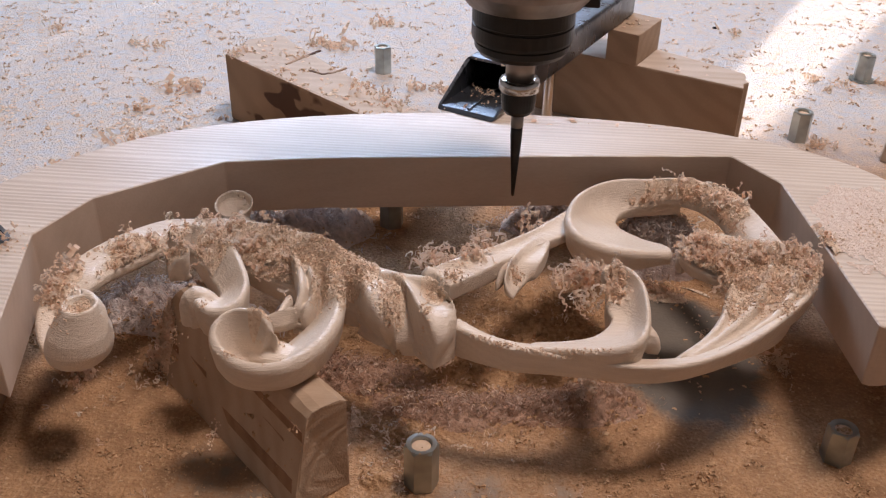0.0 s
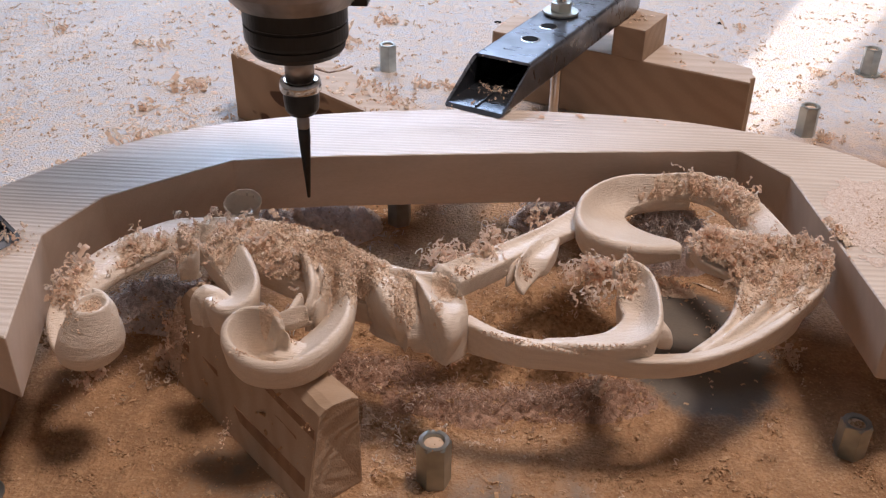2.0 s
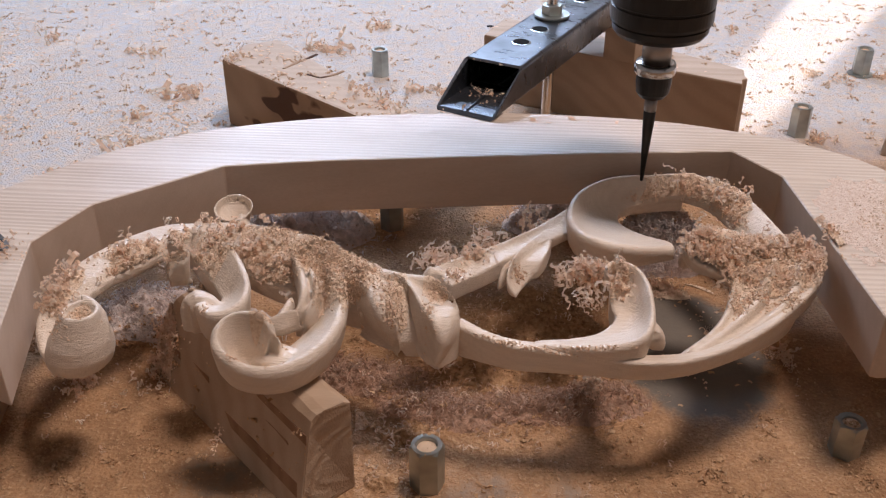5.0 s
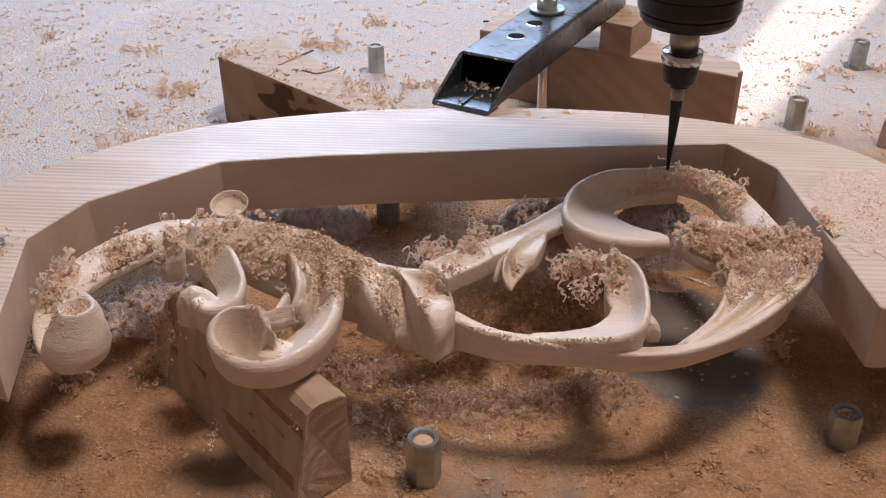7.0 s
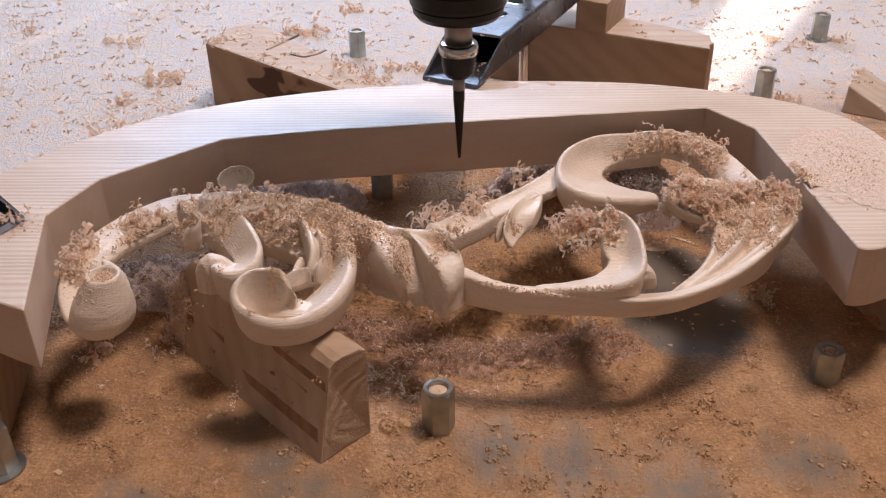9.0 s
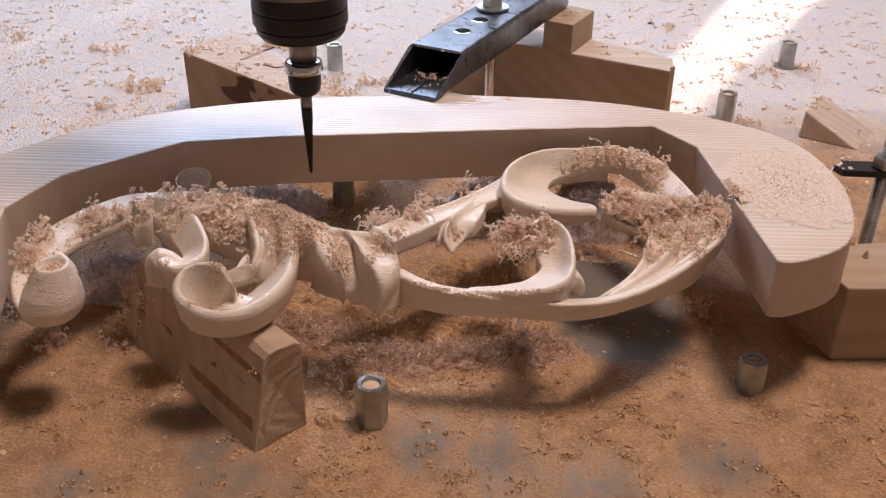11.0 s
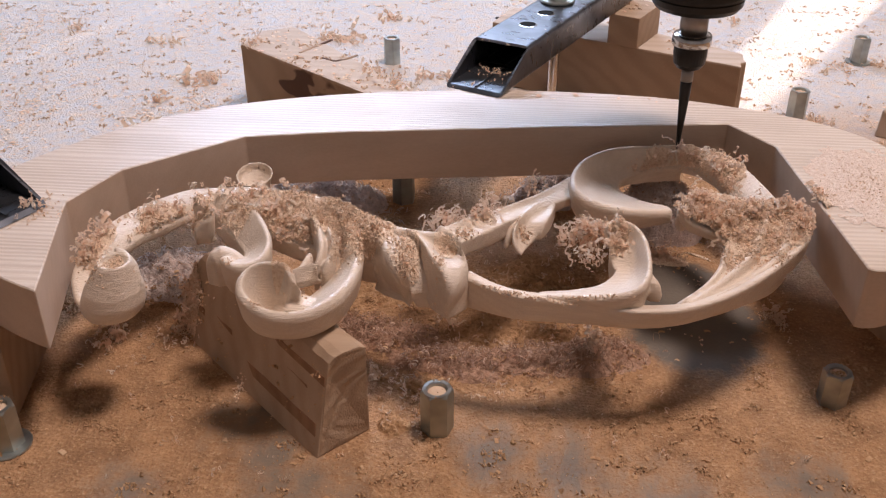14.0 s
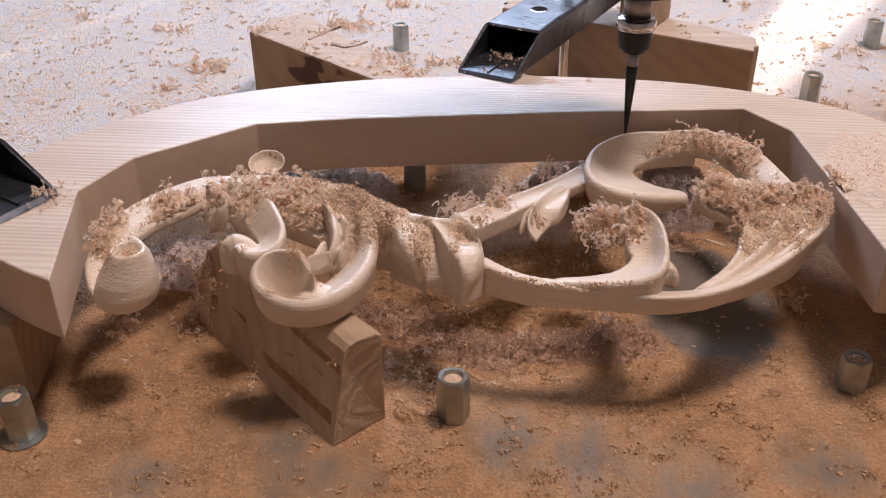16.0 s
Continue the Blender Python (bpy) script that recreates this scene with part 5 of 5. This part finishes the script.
for row in ((0.198, 0.121, 0.004, 0.004, 0.006, 3, 0, 0.012), (0.204, 0.099, 0.006, 0.005, 0.008, 5, 0, 0.008), (0.173, 0.085, 0.01, 0.006, 0.004, 6, 0, 0.006), (0.007, 0.028, 0.02, 0.005, 0.004, 9, 0, 0.006), (0.074, 0.030, 0.01, 0.008, 0.01, 6, 0, 0.007), (-0.229, -0.002, 0.01, 0.008, 0.01, 6, 0, 0.007), (-0.183, 0.023, 0.014, 0.008, 0.008, 6, 0, 0.006), (0.224, 0.067, 0.01, 0.006, 0.008, 6, 0, 0.006)):
    tuft(*row)
# tangled strands caught behind the stem
for row in ((-0.005, 0.046, 0.018, 0.006, 0.010, 44, 20, 0.0055, "curly pale wood shavings caught on the carving", 0.074), (0.022, 0.062, 0.018, 0.006, 0.010, 40, 20, 0.0055, "curly pale wood shavings caught on the carving", 0.074), (0.049, 0.092, 0.014, 0.005, 0.010, 26, 10, 0.0055, "curly pale wood shavings caught on the carving", 0.072)):
    tuft(*row)
# crumbs along the lower rim
for row in ((0.021, -0.042, 0.01, 0.002, 0.001, 2, 90, 0.002), (0.036, -0.045, 0.012, 0.002, 0.001, 2, 110, 0.002), (0.054, -0.048, 0.012, 0.002, 0.001, 1, 100, 0.002), (0.072, -0.049, 0.012, 0.002, 0.001, 1, 80, 0.002), (0.090, -0.050, 0.012, 0.002, 0.001, 0, 40, 0.002)):
    tuft(*row)
tuft(0.264, 0.072, 0.030, 0.044, 0.0004, 4, 350, 0.002, "thin scatter of shavings on the board")
tuft(-0.255, -0.006, 0.020, 0.018, 0.004, 36, 40, 0.0032, "curly shavings caught in the clamp end")
tuft(0.010, 0.245, 0.018, 0.020, 0.003, 16, 30, 0.0030, "curly shavings inside the clamp tube")
tuft(-0.150, 0.262, 0.02, 0.012, 0.010, 26, 40, 0.0034, "pale curls against the offcut")
for x, y, n, s in ((-0.07, 0.30, 40, 0.005), (-0.03, 0.285, 40, 0.005), (-0.10, 0.33, 24, 0.005)):
    tuft(x, y, 0.025, 0.02, 0.012, n, 60, s, "long curly shavings lying on the offcut", 0.05)

# fluffy strands on the bed below the carving: x, y, spread x, spread y, count
for x, y, sx, sy, n in ((0.02, 0.085, 0.022, 0.012, 60), (0.055, 0.12, 0.03, 0.014, 40), (-0.02, 0.03, 0.02, 0.02, 30), (0.005, -0.005, 0.03, 0.018, 70), (-0.03, -0.035, 0.012, 0.016, 40), (0.06, -0.012, 0.03, 0.012, 50), (0.05, 0.045, 0.03, 0.02, 40), (-0.20, -0.01, 0.02, 0.02, 40), (-0.13, -0.12, 0.05, 0.02, 16), (0.10, -0.05, 0.06, 0.03, 26), (-0.02, -0.07, 0.012, 0.01, 16)):
    d = Debris()
    for k in range(n):
        px, py = x + rng.normal(0, sx), y + rng.normal(0, sy)
        r = rng.uniform(0.0006, 0.0016)
        d.curl((px, py, rest(px, py, 0.05) + r), r, r * rng.uniform(0.3, 0.7), rng.uniform(0.8, 3.2), r * rng.uniform(1, 2.6), 0.5)
    d.done("wood_shavings", CURL, "thin curly shavings lying on the dusty bed")

# scattered curls over the far bed
for x, y, n, s in ((-0.53, 0.63, 14, 0.006), (-0.40, 0.585, 20, 0.006), (-0.315, 0.47, 26, 0.008), (-0.32, 0.33, 26, 0.008), (-0.36, 0.27, 14, 0.006), (-0.19, 0.62, 30, 0.008), (-0.14, 0.70, 16, 0.007), (-0.06, 0.50, 14, 0.007), (-0.245, 0.40, 20, 0.005), (-0.34, 0.40, 12, 0.006), (0.20, 0.62, 14, 0.006), (0.36, 0.58, 12, 0.005), (0.39, 0.56, 14, 0.006), (0.33, 0.41, 24, 0.0045), (0.44, 0.58, 20, 0.0045), (-0.30, 0.17, 30, 0.006), (-0.36, 0.17, 30, 0.006), (-0.40, 0.22, 20, 0.006), (0.33, 0.26, 16, 0.005), (0.30, 0.73, 10, 0.006)):
    d = Debris()
    for k in range(n):
        px, py = x + rng.normal(0, s * 1.6), y + rng.normal(0, s * 1.4)
        d.curl((px, py, rest(px, py) + s * 0.5 * rng.uniform(0.4, 1)), s * rng.uniform(0.3, 0.8), s * rng.uniform(0.25, 0.5), rng.uniform(0.6, 2.2), wild=0.5)
    d.done("wood_shavings", CURL, "loose pale curly shavings lying on the bed")

d, e, g, b, h = Debris(), Debris(), Debris(), Debris(), Debris()
# crumbly clods of dust round the work
clod = Debris()
for k in range(950):
    x, y = rng.uniform(-0.30, 0.32), rng.uniform(-0.15, 0.06)
    if math.hypot(x - 0.158, (y - 0.058) * 0.62) < 0.047 or noise.noise((x * 22, y * 22, 8.0)) < -0.02:
        continue
    z = rest(x, y, 0.05)
    for i in range(int(rng.integers(5, 16))):
        px, py = x + rng.normal(0, 0.0022), y + rng.normal(0, 0.0014)
        clod.crumb((px, py, z + rng.uniform(0, 0.0007)), rng.uniform(0.0006, 0.0016))
clod.done("sawdust", CLOD, "crumbly orange clods of sawdust on the bed", "sawdust")
# pale lumps of dust on the far bed
lump = Debris()
for k in range(2600):
    x, y = rng.uniform(-0.75, 0.62), rng.uniform(0.22, 0.95)
    if noise.noise((x * 12, y * 12, 4.0)) + rng.uniform(-0.4, 0.4) < -0.05:
        continue
    z = rest(x, y)
    for i in range(int(rng.integers(3, 8))):
        px, py = x + rng.normal(0, 0.0026), y + rng.normal(0, 0.0020)
        lump.crumb((px, py, z + rng.uniform(0, 0.0010)), rng.uniform(0.0008, 0.0021))
lump.done("sawdust", CRUMB, "pale crumbly lumps of sawdust on the far bed", "sawdust")
# thick litter of chips on the far bed
litter, rolls = Debris(), Debris()
for k in range(5200):
    x, y = rng.uniform(-0.62, -0.12), rng.uniform(0.2, 0.8)
    if noise.noise((x * 9, y * 9, 6.0)) + 0.5 * (0.45 - y) + rng.uniform(-0.3, 0.3) < 0.05:
        continue
    s = rng.uniform(0.001, 0.003)
    if k % 9:
        litter.flake((x, y, rest(x, y)), s, s * rng.uniform(0.3, 0.6))
    else:
        rolls.curl((x, y, rest(x, y) + s * 0.6), s * 0.8, s * 0.4, rng.uniform(0.4, 1.6), s * 0.8, 0.5)
litter.done("wood_chips", CRUMB, "thick litter of small tan wood chips on the bed", "wood chips")
rolls.done("wood_shavings", CURL, "small rolled shavings among the chips")
for k in range(15000):
    x, y = rng.uniform(-0.36, 0.36), rng.uniform(-0.2, 0.26)
    if math.hypot(x - 0.158, (y - 0.058) * 0.62) < 0.047 or noise.noise((x * 14, y * 14, 3.0)) + rng.uniform(-0.5, 0.5) < -0.1:
        continue
    (b if k % 11 else e).crumb((x, y, rest(x, y, 0.05) + 0.0002), rng.uniform(0.0003, 0.0009) * (1.0 if rng.uniform() < 0.95 else rng.uniform(1.5, 3)))
for k in range(2600):
    x, y = rng.uniform(-0.25, 0.24), rng.uniform(0.02, 0.27)
    if math.hypot(x - 0.158, (y - 0.058) * 0.62) < 0.047:
        continue
    z = rest(x, y, 0.055)
    (b if k % 2 else e).crumb((x, y, z + 0.0003), rng.uniform(0.0005, 0.0017))
for k in range(7500):
    x, y = rng.uniform(-0.85, 0.7), rng.uniform(0.2, 1.0)
    w = noise.noise((x * 6, y * 6, 1.0))
    if w + rng.uniform(-0.5, 0.6) < 0:
        continue
    s = rng.uniform(0.0012, 0.0038)
    if k % 2:
        g.flake((x, y, rest(x, y)), s, s * rng.uniform(0.25, 0.6))
    else:
        (d if k % 10 else e).crumb((x, y, rest(x, y) + 0.0003), s * 0.4)
for k in range(420):
    x, y = rng.uniform(-0.4, 0.36), rng.uniform(-0.2, 0.24)
    s = rng.uniform(0.001, 0.0026)
    h.flake((x, y, rest(x, y, 0.05)), s, s * rng.uniform(0.3, 0.6))
d.done("sawdust", CRUMB, "pale wood crumbs strewn over the far bed", "sawdust")
b.done("sawdust", BED_CRUMB, "coarse orange sawdust crumbs strewn over the bed", "sawdust")
e.done("sawdust", DARK_CRUMB, "dark brown wood crumbs strewn over the bed", "sawdust")
g.done("wood_chips", CURL, "small flat wood chips strewn over the bed", "wood chips")
h.done("wood_chips", BED_CRUMB, "small brown wood flakes strewn over the bed", "wood chips")


# ---------------------------------------------------------------- spindle
def spindle():
    s = thing("router_spindle", "router spindle with a tapered carving bit, dark collar and grey housing", "spindle")
    bm = bmesh.new()
    n, prof = 20, []
    lathe([(0.0004, 0.0), (0.0011, 0.0008), (0.0030, 0.030), (0.0040, 0.046), (0.0040, 0.0525)], n, bm=bm)
    bit = part("tapered_bit", bm, BIT, s, "dark tapered ball-nose bit", True)
    part("bit_shank", lathe([(0.0040, 0.0524), (0.0042, 0.0528), (0.0042, 0.0630)], n), SHAFT, bit, "bare steel upper shank", True)
    collet = part("collet_nut", lathe([(0.0048, 0.0625), (0.0085, 0.0628), (0.0108, 0.066), (0.0115, 0.072), (0.0115, 0.079), (0.0105, 0.0795)], 32), BLACK, s, "black collet nut")
    part("chrome_ring", lathe([(0.0105, 0.0780), (0.0126, 0.0785), (0.0134, 0.0800), (0.0134, 0.0835), (0.0126, 0.0862), (0.0098, 0.0866)], 40), CHROME, collet, "bright chrome ring", True)
    part("shank", lathe([(0.0094, 0.0852), (0.0094, 0.106)], 36), SHAFT, s, "brownish steel shank", True)
    part("collar", lathe([(0.010, 0.1040), (0.022, 0.1042), (0.0275, 0.1052), (0.0300, 0.1085), (0.0305, 0.1125), (0.0297, 0.1130), (0.0297, 0.1138), (0.0318, 0.1143), (0.0322, 0.1160), (0.0322, 0.1240), (0.0314, 0.1245), (0.0314, 0.1255), (0.0322, 0.1260), (0.0322, 0.1362), (0.031, 0.1368)], 64), BLACK, s, "black ribbed collar")
    housing = part("housing", lathe([(0.032, 0.1365), (0.0362, 0.137), (0.0455, 0.148), (0.0462, 0.151), (0.0462, 0.45), (0.044, 0.455)], 64), BODY, s, "grey-brown metal housing")
    part("drive_lug", box(0.030, 0.046, -0.006, 0.006, 0.136, 0.1475, 0.001), BLACK, housing, "small black lug")
    return s


tool = spindle()


# ---------------------------------------------------------------- what moves
def motions():
    # seconds and the bit's tip: it runs to and fro along one straight line over the carving
    rows = [(0, 0.0368, 0.0782), (0.5, 0.0007, 0.0780), (1, -0.0415, 0.0765), (1.5, -0.0774, 0.0772), (2, -0.1074, 0.0775), (2.5, -0.0710, 0.0780), (3, -0.0284, 0.0780), (3.5, 0.0082, 0.0790), (4, 0.0469, 0.0805),
            (4.5, 0.0855, 0.0830), (5, 0.1245, 0.0860), (5.5, 0.1620, 0.0810), (5.9, 0.1830, 0.0735), (6.3, 0.1842, 0.0718), (6.5, 0.1744, 0.0768), (7, 0.1457, 0.0880), (7.5, 0.1087, 0.0876), (8, 0.0850, 0.0805), (8.5, 0.0464, 0.0795), (9, 0.0060, 0.0795), (9.2, -0.0097, 0.0790),
            (9.7, -0.0500, 0.0780), (10.2, -0.0900, 0.0775), (10.5, -0.1035, 0.0775), (10.8, -0.0850, 0.0775), (11.3, -0.0435, 0.0775), (11.5, -0.0287, 0.0770), (12, 0.0116, 0.0850), (12.5, 0.0513, 0.0790), (13, 0.0869, 0.0775), (13.5, 0.1135, 0.0888), (14, 0.1503, 0.0872), (14.5, 0.1741, 0.0820), (15, 0.1715, 0.0812), (15.5, 0.1387, 0.0880), (16, 0.1023, 0.0885)]
    walk(tool, [(t, pose(x, 0.1202 + 0.1514 * x, z)) for t, x, z in rows])


motions()
